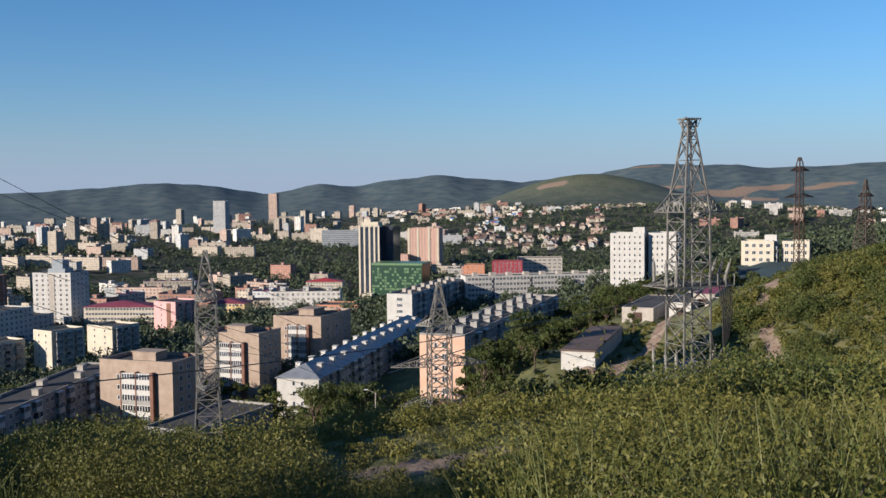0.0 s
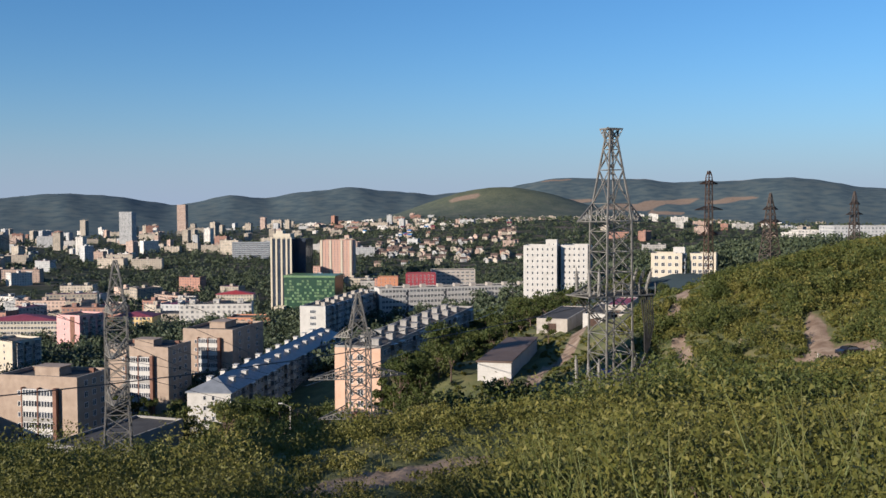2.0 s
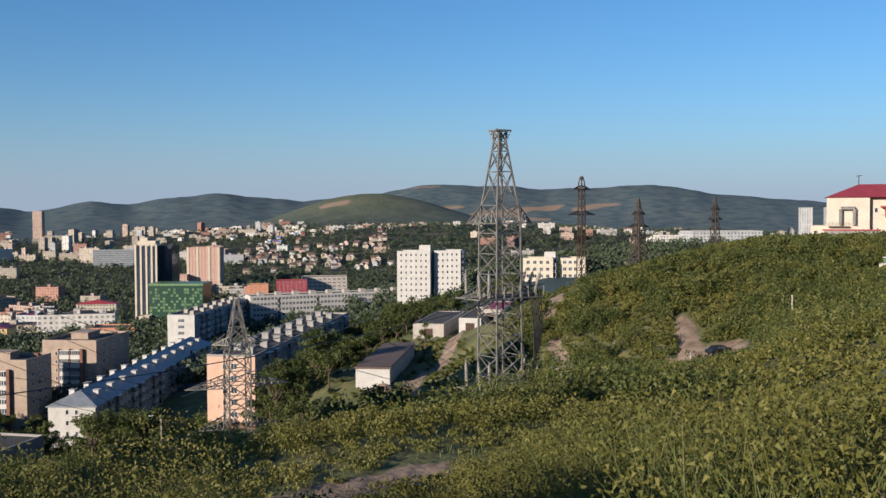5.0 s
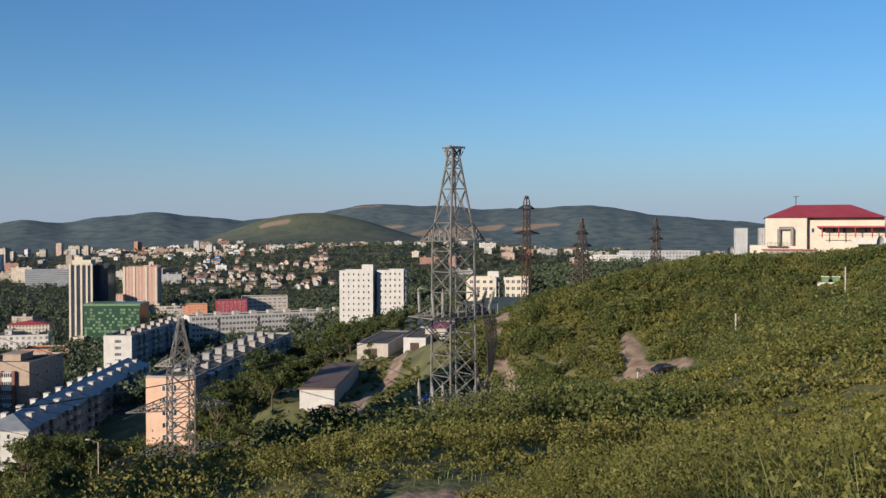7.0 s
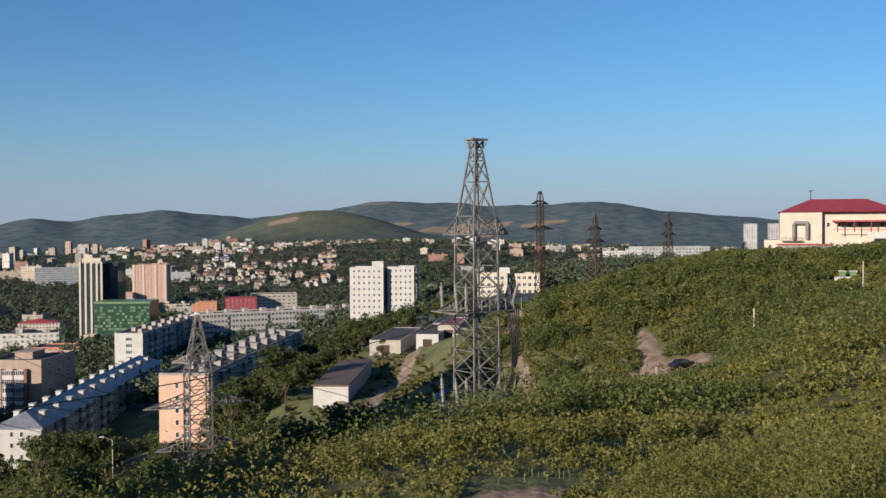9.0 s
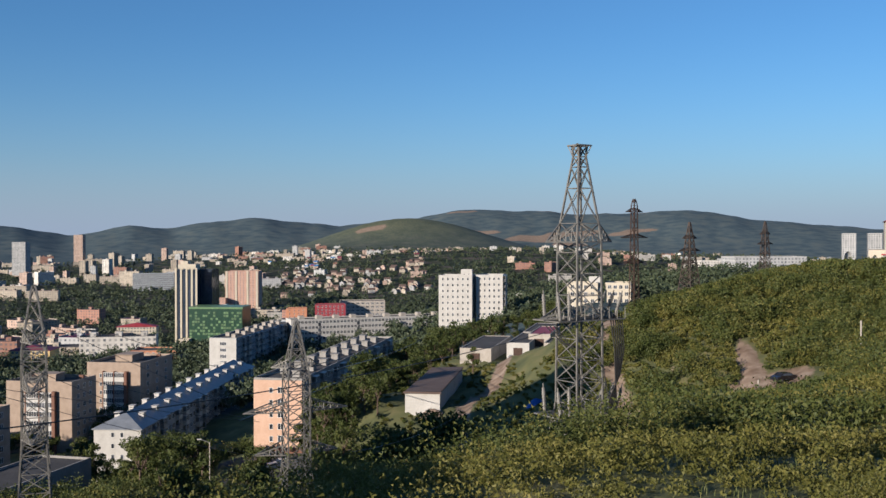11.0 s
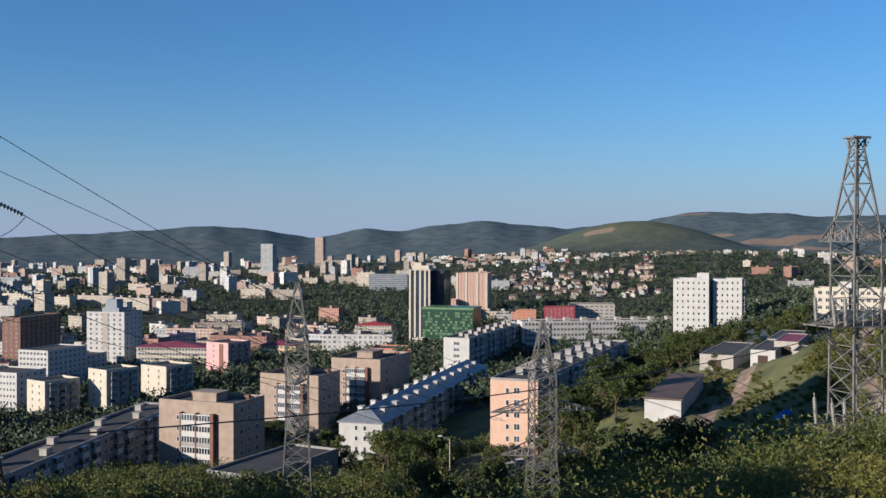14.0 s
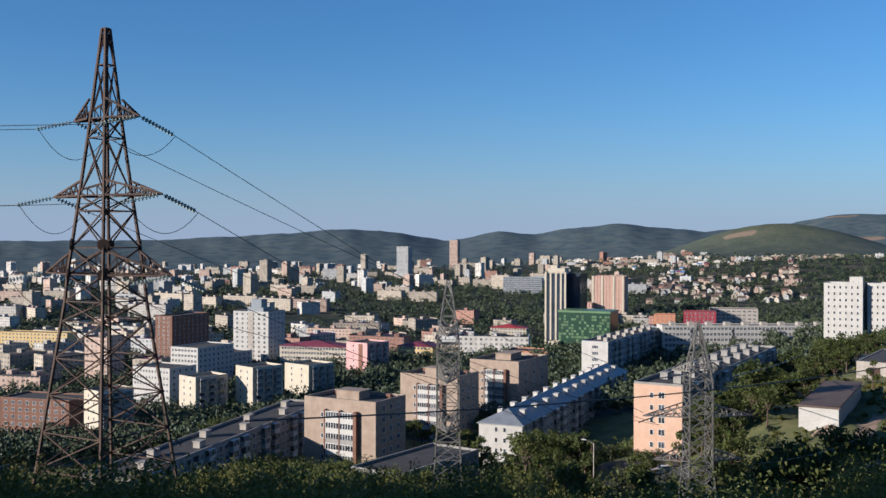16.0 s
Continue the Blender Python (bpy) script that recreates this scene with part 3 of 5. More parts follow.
# two grey pylons down the slope, three pairs of arms
for (x, y), top, turn, hw in (((2.4, 121.0), -11.0, 12, 1.28), ((-24.0, 112.0), -6.3, 97, 1.15)):
    bz = gz(x, y)
    h = top - bz
    kn = [(0, hw * 1.7), (h - 15.5, hw), (h - 6.3, hw * 0.98), (h - 1.5, 0.42), (h, 0.16)]
    pylon("grey_pylon", "grey galvanised lattice pylon with long arms", x, y, bz, turn, levels(kn, 17),
          ((h - 5.2, hw, 2.9, 1.0, hw), (h - 10.2, hw, 6.1, 1.3, hw), (h - 15.0, hw * 1.02, 4.9, 1.3, hw)) if x > 0 else ((h - 5.4, hw, 4.2, 1.1, hw), (h - 9.9, hw, 6.0, 1.5, hw), (h - 15.0, hw * 1.02, 4.6, 1.5, hw)), M["steel"], 0.15, 0.085)

# the dark rusty pylon with spread feet and strings of glass insulators
PY0 = (-41.5, 72.0)
b0z = gz(*PY0) - 0.3
h0 = 12.2 - b0z
lv0 = levels([(0.0, 3.7), (h0 - 18.4, 1.85), (h0 - 16.6, 1.74), (h0 - 11.3, 1.2), (h0 - 6.1, 0.7), (h0, 0.17)], 15)
T0 = -22
p0 = pylon("rusty_pylon", "dark rusty steel lattice pylon with spread feet and glass insulators", PY0[0], PY0[1], b0z, T0, lv0,
           ((h0 - 6.1, 0.86, 3.2, 1.3, 0.8), (h0 - 11.3, 1.32, 5.3, 1.0, 1.2), (h0 - 16.6, 1.74, 6.2, 1.6, 1.6)), M["rust"], 0.17, 0.08)
for i, j in ((-1, -1), (1, -1), (1, 1), (-1, 1)):
    for zq, hw in ((h0 - 14.6, 1.58), (h0 - 16.6, 1.72)):
        s = Shape()
        s.disc((i * hw, j * hw, zq), (i, j, 0), 0.4, 0.12, 8)
        part("gusset_plate", s.mesh("gusset_plate", [M["rust"]]), p0)
P0M = pose(PY0[0], PY0[1], b0z, 0, 0, T0)
for zz, reach, goal in ((h0 - 6.1, 3.2, (-3.5, 119.8, -20.9)), (h0 - 11.3, 5.3, (-2.2, 120.0, -26.0)), (h0 - 16.6, 6.2, (-1.8, 120.0, -26.2))):
    for sd in (-1, 1):
        tip = P0M @ Vector((sd * reach, 0, zz))
        for aim, drop in ((Vector((goal[0], goal[1], 0)), 0.42), (Vector((-150, 40, 10)), 0.22)):
            hd = Vector((aim.x - tip.x, aim.y - tip.y, 0)).normalized()
            q = tip + hd * 2.6 - Vector((0, 0, 2.6 * drop))
            st = insulator(P0M.inverted() @ tip, P0M.inverted() @ q, 10, 0.16)
            part("insulator_string", st.mesh("insulator_string", [M["glassins"]]), p0, label="string of pale glass insulator discs")
            end = Vector((goal[0], goal[1], goal[2] + (0 if sd > 0 else 4))) if aim.z == 0 else q + hd * 160 + Vector((0, 0, 6))
            cable("overhead_wire", [q, end], 0.025, M["wire"], None, 0.7 if aim.z == 0 else 3.0, "thin overhead power wire between pylons", "wire")
        l0 = tip + Vector((1.7, 1.8, -1.2)) if sd > 0 else tip + Vector((0.8, 2.4, -1.2))
        l1 = tip + Vector((-2.3, -0.7, -0.5))
        pts = [l0.lerp(l1, i / 10) - Vector((0, 0, 1.7 * 4 * (i / 10) * (1 - i / 10))) for i in range(11)]
        cable("jumper_wire", [P0M.inverted() @ p for p in pts], 0.025, M["wire"], p0)

# rusty pylons along the right-hand ridge
for (x, y), top, turn, hh in (((85.5, 221), 7.0, 25, 27.5), ((119.6, 263), 2.3, 25, 25), ((180, 328), 3.5, 25, 27)):
    bz = gz(x, y)
    h = top - bz
    if x < 100:
        kn = [(0, 0.85), (h * 0.45, 0.66), (h - 1.5, 0.5), (h, 0.2)]
        arms = ((h - 3.0, 0.5, 2.9, 0.9, 0.45), (h - 8.9, 0.56, 4.5, 0.9, 0.5), (h - 14.7, 0.62, 3.2, 0.9, 0.55))
    else:
        kn = [(0, 2.5), (h * 0.4, 1.5), (h - 5, 0.8), (h, 0.15)]
        arms = ((h - 4.5, 0.9, 3.0, 0.9, 0.7), (h - 8.0, 1.1, 4.6, 0.9, 0.9), (h - 11.5, 1.3, 3.4, 0.9, 1.0))
    pylon("rusty_pylon", "slim rusty brown lattice pylon on the ridge", x, y, bz, turn, levels(kn, 14), arms, M["rust"] if x < 100 else M["darksteel"], 0.17 if x < 100 else 0.24, 0.08 if x < 100 else 0.13)

# wires running on across the valley
for a, b, sg in (((-2, 119, -17), (330, 1500, -40), 30), ((6, 121.5, -17), (338, 1500, -40), 30), ((-4, 120, -22), (330, 1500, -44), 30),
                 ((19.5, 82, -9), (-20, 40, -8), 0.8), ((9, 122, -26.5), (45, 190, -30), 2.0)):
    cable("overhead_wire", [a, b], 0.03 if b[1] < 1000 else 0.07, M["wire"], None, sg, "thin overhead power wire across the valley", "wire")


# ---- houses ----
def window_mesh(w, h, bars=1):
    """A proud frame with the pane set back in it, and its mullions."""
    s = Shape()
    f, d = 0.09, 0.07
    a, b = w / 2, w / 2 - f
    out = [(-a, 0), (a, 0), (a, h), (-a, h)]
    inn = [(-b, f), (b, f), (b, h - f), (-b, h - f)]
    s.v = [(x, 0.0, z) for x, z in out] + [(x, -d, z) for x, z in out] + [(x, -d, z) for x, z in inn] + [(x, -0.02, z) for x, z in inn]
    for i in range(4):
        j = (i + 1) % 4
        for p, q in ((0, 4), (4, 8), (8, 12)):
            s.f.append((p + i, p + j, q + j, q + i))
            s.m.append(1)
    s.f.append((12, 13, 14, 15))
    s.m.append(0)
    for k in range(bars):
        c = -w / 2 + w * (k + 1) / (bars + 1)
        s.box(c - 0.04, c + 0.04, -d, -0.02, f, h - f, 1)
    return s.mesh("window", [M["pane"], M["frame"]])


WIN = {"std": window_mesh(1.5, 1.5), "small": window_mesh(0.9, 1.3, 0), "wide": window_mesh(2.1, 1.5, 2), "strip": window_mesh(2.9, 1.5, 3), "bath": window_mesh(0.6, 0.6, 0)}


def balcony_mesh(w, material, glazed):
    s = Shape()
    d = 1.1
    s.box(-w / 2, w / 2, -d, 0, -0.15, 0.0, 2)
    s.box(-w / 2, w / 2, -d, -d + 0.08, 0, 1.05, 2)
    s.box(-w / 2, -w / 2 + 0.08, -d + 0.08, 0, 0, 1.05, 2)
    s.box(w / 2 - 0.08, w / 2, -d + 0.08, 0, 0, 1.05, 2)
    if glazed:
        s.quad((-w / 2, -d + 0.05, 1.05), (w / 2, -d + 0.05, 1.05), (w / 2, -d + 0.05, 2.45), (-w / 2, -d + 0.05, 2.45), mi=0)
        for k in range(6):
            c = -w / 2 + 0.05 + (w - 0.1) * k / 5
            s.box(c - 0.05, c + 0.05, -d, -d + 0.09, 1.05, 2.45, 1)
        s.box(-w / 2, w / 2, -d, 0, 2.45, 2.6, 1)
    else:
        s.box(-w / 2 + 0.3, w / 2 - 0.3, -0.03, -0.01, 0.3, 2.1, 0)
    return s.mesh("balcony", [M["pane"], M["frame"], material])


BALC = {k: [balcony_mesh(3.0, M[k], g) for g in (True, True, False)] for k in ("white", "panelgrey", "brick", "panelblue")}


def house(name, label, x, y, a, w, L, zr, zb, wall, roof="roof", category="apartment building", sides=(), storey=2.8, parapet=0.6, group="", boxes=0, box_mat="concrete"):
    """A block: front-left corner x, y; depth runs a degrees clockwise from +y. sides: (face, bays, kind, margin) with face f(ront), r(ight), l(eft).
    Local x runs along the front, y into the depth, z up from the base."""
    e = thing(name, label, category, pose(x, y, zb, 0, 0, -a), group)
    H = zr - zb
    s = Shape()
    s.box(0, w, 0, L, -6, H, 0, 1)
    part("wall", s.mesh("wall", [wall, M[roof]]), e)
    if parapet > 0.1:
        t = 0.3
        s = Shape()
        outer, inner = ((0, 0), (w, 0), (w, L), (0, L)), ((t, t), (w - t, t), (w - t, L - t), (t, L - t))
        s.v = [(x_, y_, z_) for z_ in (H + 0.002, H + parapet) for ring in (outer, inner) for x_, y_ in ring]
        for i in range(4):
            j = (i + 1) % 4
            s.f += [(i, j, 8 + j, 8 + i), (4 + j, 4 + i, 12 + i, 12 + j), (8 + i, 8 + j, 12 + j, 12 + i)]
            s.m += [0, 0, 1]
        part("parapet", s.mesh("parapet", [wall, M["concrete"]]), e)
    rnd = random.Random(int(x * 7 + y))
    for k in range(boxes):
        b = Shape()
        b.box(-0.9, 0.9, -1.3, 1.3, 0, 1.5, 0)
        b.box(-1.05, 1.05, -1.45, 1.45, 1.5, 1.68, 0)
        part("roof_vent", b.mesh("roof_vent", [M[box_mat]]), e, pose(w * (0.3 if k % 2 else 0.72), 4 + (L - 8) * (k + 0.5) / boxes, H))
    n = max(1, int((H - 0.4) / storey))
    z0 = H - n * storey - 0.1
    for face, bays, kind, margin in sides:
        length = w if face == "f" else L
        for i in range(bays):
            c = margin + (length - 2 * margin) * (i + 0.5) / bays
            if face == "f":
                at, tz = (c, 0), 0
            elif face == "r":
                at, tz = (w, c), 90
            else:
                at, tz = (0, c), -90
            for j in range(n):
                kk = kind
                if kind == "flat":
                    kk = ("std", "wide", "b", "std", "b", "std")[i % 6]
                if kk == "b":
                    me = rnd.choice(BALC["panelgrey"] + BALC["white"])
                    part("balcony", me, e, pose(at[0], at[1], z0 + j * storey + 0.35, 0, 0, tz))
                elif kk.startswith("b_"):
                    part("balcony", rnd.choice(BALC[kk[2:]]), e, pose(at[0], at[1], z0 + j * storey + 0.35, 0, 0, tz))
                else:
                    part("window", WIN[kk], e, pose(at[0], at[1], z0 + j * storey + 0.95, 0, 0, tz))
    return e


def hip_roof(e, w, L, H, rise, material, over=0.5, hip=None):
    s = Shape()
    x0, x1, y0, y1 = -over, w + over, -over, L + over
    hip = (x1 - x0) / 2 if hip is None else hip
    c = (x0 + x1) / 2
    a, b, cc, d = (x0, y0, H), (x1, y0, H), (x1, y1, H), (x0, y1, H)
    p, q = (c, y0 + hip, H + rise), (c, y1 - hip, H + rise)
    s.quad(a, b, p)
    s.quad(b, cc, q, p)
    s.quad(cc, d, q)
    s.quad(d, a, p, q)
    s.quad(a, d, cc, b)
    s.box(x0, x1, y0, y1, H - 0.22, H - 0.01)
    return part("roof", s.mesh("roof", [material]), e)


five = "five-storey apartment block"
peach = house("peach_apartment_block", "long five-storey block with a peach end wall and flat dark roof", 0, 240.2, 21.5, 11.6, 96, -34.7, -51.5, M["panelgrey"], sides=(("r", 30, "flat", 1.5),), boxes=16, box_mat="panelgrey")
s = Shape()
s.box(0.0, 11.6, -0.12, -0.004, 1.5, 16.9)
part("painted_end_wall", s.mesh("painted_end_wall", [M["peach"]]), peach, label="peach painted end wall")
s = Shape()
s.box(0.0, 11.6, -0.1, -0.004, -4, 1.5)
part("plinth", s.mesh("plinth", [M["brick"]]), peach)
for j in range(5):
    for c in (4.2, 6.5):
        part("window", WIN["small" if c < 5 else "std"], peach, pose(c, -0.12, 2.7 + 2.8 * j))

gable = house("white_hipped_apartment_block", "long white five-storey block with a blue-grey hipped metal roof", -39.5, 273, 14.5, 12.2, 122, -50.7, -65.5, M["panelblue"], sides=(("r", 36, "flat", 1.5),), parapet=0.05)
s = Shape()
s.box(0, 12.2, -0.12, -0.004, -4, 14.7)
part("painted_end_wall", s.mesh("painted_end_wall", [M["white"]]), gable, label="white plastered end wall")
for j in range(5):
    for c in (4.9, 7.3):
        part("window", WIN["small"], gable, pose(c, -0.12, 1.5 + 2.8 * j))
hip_roof(gable, 12.2, 122, 14.9, 3.2, M["slate"])
for k in range(11):
    for sd in (0, 1):
        s = Shape()
        s.box(-0.7, 0.7, -1.0, 1.0, -1.2, 1.0)
        s.box(-0.85, 0.85, -1.2, 1.2, 1.0, 1.12)
        part("dormer_vent", s.mesh("dormer_vent", [M["white"]]), gable, pose(3.0 if sd else 9.4, 9 + k * 10.4, 16.6))

bb = house("grey_apartment_block", "grey-blue five-storey block with a white end wall and roof vents", -14.9, 457.5, 19.4, 12.3, 88, -47, -64, M["panelblue"], sides=(("r", 26, "flat", 1.5),), boxes=12)
s = Shape()
s.box(0, 12.3, -0.12, -0.004, 0, 17.4)
part("painted_end_wall", s.mesh("painted_end_wall", [M["white"]]), bb)
for j in range(5):
    part("window", WIN["strip"], bb, pose(6.3, -0.12, 3 + 2.8 * j))
lw = house("long_white_apartment_block", "very long white panel block of six storeys", 24.5, 521.7, -10, 90, 12, -45, -63.5, M["white"], sides=(("f", 46, "std", 1.2),), parapet=0.5)
for c in (15, 36, 55, 76):
    for j in range(6):
        s = Shape()
        s.box(-0.7, 0.7, -0.08, -0.004, 0, 1.7)
        part("stair_window", s.mesh("stair_window", [M["pane"]]), lw, pose(c, -0.03, 1.2 + 2.8 * j))
for k in range(9):
    s = Shape()
    s.box(-1.4, 1.4, -2, 2, 0, 1.8)
    tagged(new("roof_hatch", s.mesh("roof_hatch", [M["concrete"]])), "low concrete hatch box on a flat roof", "roof hatch").matrix_world = pose(30 + k * 9.2, 529 + k * 1.6, -45, 0, 0, 10)

tw1 = house("white_tower_block", "tall white panel tower block with rows of windows", 90.7, 467.6, 20, 15.9, 14, -20.7, -52, M["white"], sides=(("f", 6, "small", 0.8), ("r", 3, "small", 1.0)))
tw2 = house("white_tower_block", "tall white panel tower block joined by a dark stair recess", 108.4, 465.6, 20, 12.8, 14, -20.6, -52, M["white"], sides=(("f", 5, "small", 0.8), ("r", 4, "b_panelgrey", 1.0)))
house("tower_stair_core", "recessed grey stair core between white towers", 105.5, 471.0, 20, 3.6, 8, -20.9, -52, M["panelgrey"], sides=(("f", 1, "wide", 0.2),))
house("tower_lift_house", "small white lift house on a tower roof", 102.1, 470.2, 20, 5.4, 4, -18.2, -20.7, M["white"], sides=(("f", 2, "bath", 0.4),), category="lift house")
house("cream_tower_block", "cream panel tower block on the hill behind trees", 127.9, 390.3, 25, 12.3, 12, -21, -40, M["cream"], sides=(("f", 4, "std", 0.8), ("r", 3, "b_panelblue", 1.0)))
house("cream_tower_block", "cream panel tower block beside its twin", 143.4, 388.1, 25, 10.2, 12, -21.1, -40, M["cream"], sides=(("f", 4, "std", 0.6),))
house("tower_lift_house", "small white lift house on a tower roof", 137.6, 391.5, 25, 4.6, 3.5, -18.8, -21, M["white"], sides=(("f", 2, "bath", 0.3),), category="lift house")

for nm, (x, y, w, L, zr, zb), lab in (("tan_brick_block", (-86, 266.7, 22.7, 15, -44.6, -62.5), "tan brick six-storey block with white glazed balconies"),
                                      ("tan_brick_block", (-71.7, 327, 21.1, 15, -45.9, -67), "tan brick block with glazed balconies behind a pylon"),
                                      ("tan_brick_block", (-52.7, 357.6, 18.9, 26, -44.6, -65), "pale tan brick block with balconies and a long side")):
    e = house(nm, lab, x, y, 20, w, L, zr, zb, M["tan"], parapet=0.9, sides=(("r", 3, "std", 2.0),))
    H = zr - zb
    n = int((H - 1.5) / 2.8)
    z0 = H - 2.2 - n * 2.8
    for j in range(n):
        for c in (w * 0.43, w * 0.63):
            me = BALC["white"][0] if (j * 3 + int(c)) % 5 else BALC["panelgrey"][0]
            o = part("balcony", me, e, pose(c, 0, z0 + j * 2.8))
            o.scale = (w * 0.19 / 3.0, 1, 1)
        part("window", WIN["small"], e, pose(w * 0.26, -0.01, z0 + 0.7 + j * 2.8))
    for c in (w * 0.325, w * 0.53, w * 0.745):
        s = Shape()
        s.box(-0.16 if c < w * 0.7 else -0.5, 0.16 if c < w * 0.7 else 0.5, -1.22, -0.004, z0 - 0.3, z0 + n * 2.8 + 0.2)
        part("balcony_pier", s.mesh("balcony_pier", [M["brick"]]), e, pose(c, 0, 0))
    s = Shape()
    s.box(w * 0.3, w * 0.62, L * 0.35, L * 0.7, H, H + 2.2)
    s.box(w * 0.28, w * 0.64, L * 0.33, L * 0.72, H + 2.2, H + 2.4)
    part("roof_house", s.mesh("roof_house", [M["tan"]]), e)
    for c in (0.12, 0.5, 0.85):
        s = Shape()
        s.box(-0.7, 0.7, -0.5, 0.5, H, H + 1.3)
        part("chimney", s.mesh("chimney", [M["brick"]]), e, pose(w * c, L * 0.8, 0))

house("shaded_apartment_block", "long grey five-storey panel block with a flat roof in shade", -116, 204, 7, 12, 104, -52, -68, M["panelgrey"], sides=(("r", 34, "flat", 1.2),), boxes=8)
house("flat_roofed_annex", "low annex with a dark flat roof and parapet", -60, 214, 26, 13, 30, -50.4, -60, M["panelgrey"], category="annex", parapet=0.5)
for k, (x, y, w, L, zr, zb, a) in enumerate(((-185.1, 412.1, 12.8, 16, -60.5, -84, 35), (-163.1, 421, 12.5, 16, -57, -82, 35), (-152.4, 456.5, 16.7, 16, -59.9, -84, 32), (-196, 352, 11.1, 14, -57.8, -80, 35))):
    e = house("cream_point_block", "narrow cream tower block with rows of long balconies", x, y, a, w, L, zr, zb, M["cream"], sides=(("f", 2, "small", 1.5), ("r", 3, "b_panelgrey", 0.8)), parapet=0.9)
e = house("pink_tower_block", "pink and brown-red tower block with stacked balconies", -147.1, 551.6, 30, 16, 18, -59.4, -90, M["pink"], sides=(("f", 2, "small", 3.0), ("r", 3, "b_panelgrey", 0.8)), parapet=0.8)
s = Shape()
s.box(9.5, 12.5, -0.15, -0.004, 0, 30.6)
part("brown_stripe", s.mesh("brown_stripe", [M["brick"]]), e)
e = house("pale_school", "long pale pink building with a maroon roof", -195, 579.3, 5, 43, 15, -64.7, -82, M["cream"], sides=(("f", 22, "std", 1),), parapet=0.05, category="school")
hip_roof(e, 43, 15, 17.4, 3.0, M["maroonroof"], 0.6, 6)
e = house("yellow_house", "yellow plastered building with a maroon roof", -135, 636.4, 10, 24, 16, -69.6, -88, M["yellow"], sides=(("f", 9, "std", 1),), parapet=0.05, category="building")
hip_roof(e, 24, 16, 18.5, 2.6, M["maroonroof"], 0.6, 6)
e = house("magenta_roofed_house", "low building with a bright magenta sheet roof", -72.8, 525, 10, 22, 16, -68.0, -78, M["white"], sides=(("f", 7, "std", 1),), parapet=0.05, category="building")
hip_roof(e, 22, 16, 10.2, 3.4, M["magentaroof"], 0.6, 6)
house("orange_brick_building", "orange brick building with a flat roof", -58.8, 566.7, 10, 24.3, 18, -64.1, -80, M["orange"], sides=(("f", 7, "std", 1), ("r", 5, "std", 1)), category="building")
e = house("white_high_rise", "white high-rise with dark side and a small glazed top", -227.6, 589.1, 12, 24.5, 20, -45.6, -84, M["white"], sides=(("f", 6, "std", 0.8), ("r", 4, "std", 1)), category="high-rise")
s = Shape()
s.box(10.4, 14.0, -0.2, -0.004, 4, 38.4)
part("dark_stripe", s.mesh("dark_stripe", [M["concrete"]]), e)
s = Shape()
s.box(7, 18, 5, 14, 38.4, 41)
s.box(9, 16, 6, 13, 41, 46)
part("top_storey", s.mesh("top_storey", [M["panelblue"]]), e)
house("office_block", "white office block with a grid of windows", -237.3, 520.2, 18, 18.9, 30, -60.3, -78, M["white"], sides=(("f", 8, "std", 0.6), ("r", 8, "std", 0.6)), category="office")
house("white_low_building", "low white building with ribbon windows", -229.8, 556, 20, 13.5, 22, -67.2, -80, M["white"], sides=(("f", 4, "wide", 0.5), ("r", 5, "std", 1)), category="building")
house("white_office_slab", "long white office slab with narrow windows", -219.9, 440, 18, 22.1, 18, -60.6, -78, M["white"], sides=(("f", 12, "small", 0.6), ("r", 4, "std", 1)), category="office")
house("red_brick_houses", "low red brick building at the foot of the hill", -236.2, 362, 8, 31.4, 16, -63.2, -80, M["brick"], sides=(("f", 9, "std", 1),), category="building")
house("brown_brick_tower", "dark brown brick tower with small windows", -303.5, 643.9, 15, 14, 40, -53.5, -85, M["brick"], sides=(("f", 3, "std", 1), ("r", 8, "std", 1)), category="apartment building")
house("yellow_terrace", "long yellow apartment terrace", -496.2, 765.5, 5, 63, 14, -78.3, -94, M["yellow"], sides=(("f", 18, "std", 1),), category="apartment building")

# the green chequered building
e = house("green_chequered_building", "office block clad in dark and light green chequers", -38.3, 806.9, 15, 42.2, 26, -57.8, -104, M["greendark"], roof="roof", category="office", parapet=0.3)
rnd = random.Random(5)
s = Shape()
s.box(0, 1.75, -0.1, -0.004, 0, 1.7)
panel = s.mesh("cladding_panel", [M["greenlight"]])
for j in range(18):
    for i in range(20):
        if rnd.random() < 0.45:
            part("cladding_panel", panel, e, pose(0.4 + i * 2.07, 0, 1.5 + j * 2.35))
s = Shape()
s.box(-0.3, 42.5, -0.3, 26.3, 45.3, 46.9)
part("roof_band", s.mesh("roof_band", [M["greenlight"]]), e)
# the striped high-rise with a dark glass wing
e = house("striped_high_rise", "tall white and dark striped high-rise with a stepped top", -51.7, 856.3, 15, 18.8, 20, -30, -104, M["darkglass"], category="high-rise")
for c in (0.2, 4.6, 9.2, 13.6, 17.4):
    s = Shape()
    s.box(0, 1.5, -0.5, -0.004, 0, 76)
    part("white_pier", s.mesh("white_pier", [M["cream"]]), e, pose(c, 0, 0))
s = Shape()
s.box(2, 17, 2, 14, 74, 79)
s.box(4, 10, 3, 11, 79, 81.5)
part("stepped_top", s.mesh("stepped_top", [M["cream"]]), e)
house("glass_high_rise", "dark blue glass high-rise wing", -33.9, 862.1, 15, 12.5, 22, -30.3, -104, M["darkglass"], category="high-rise")
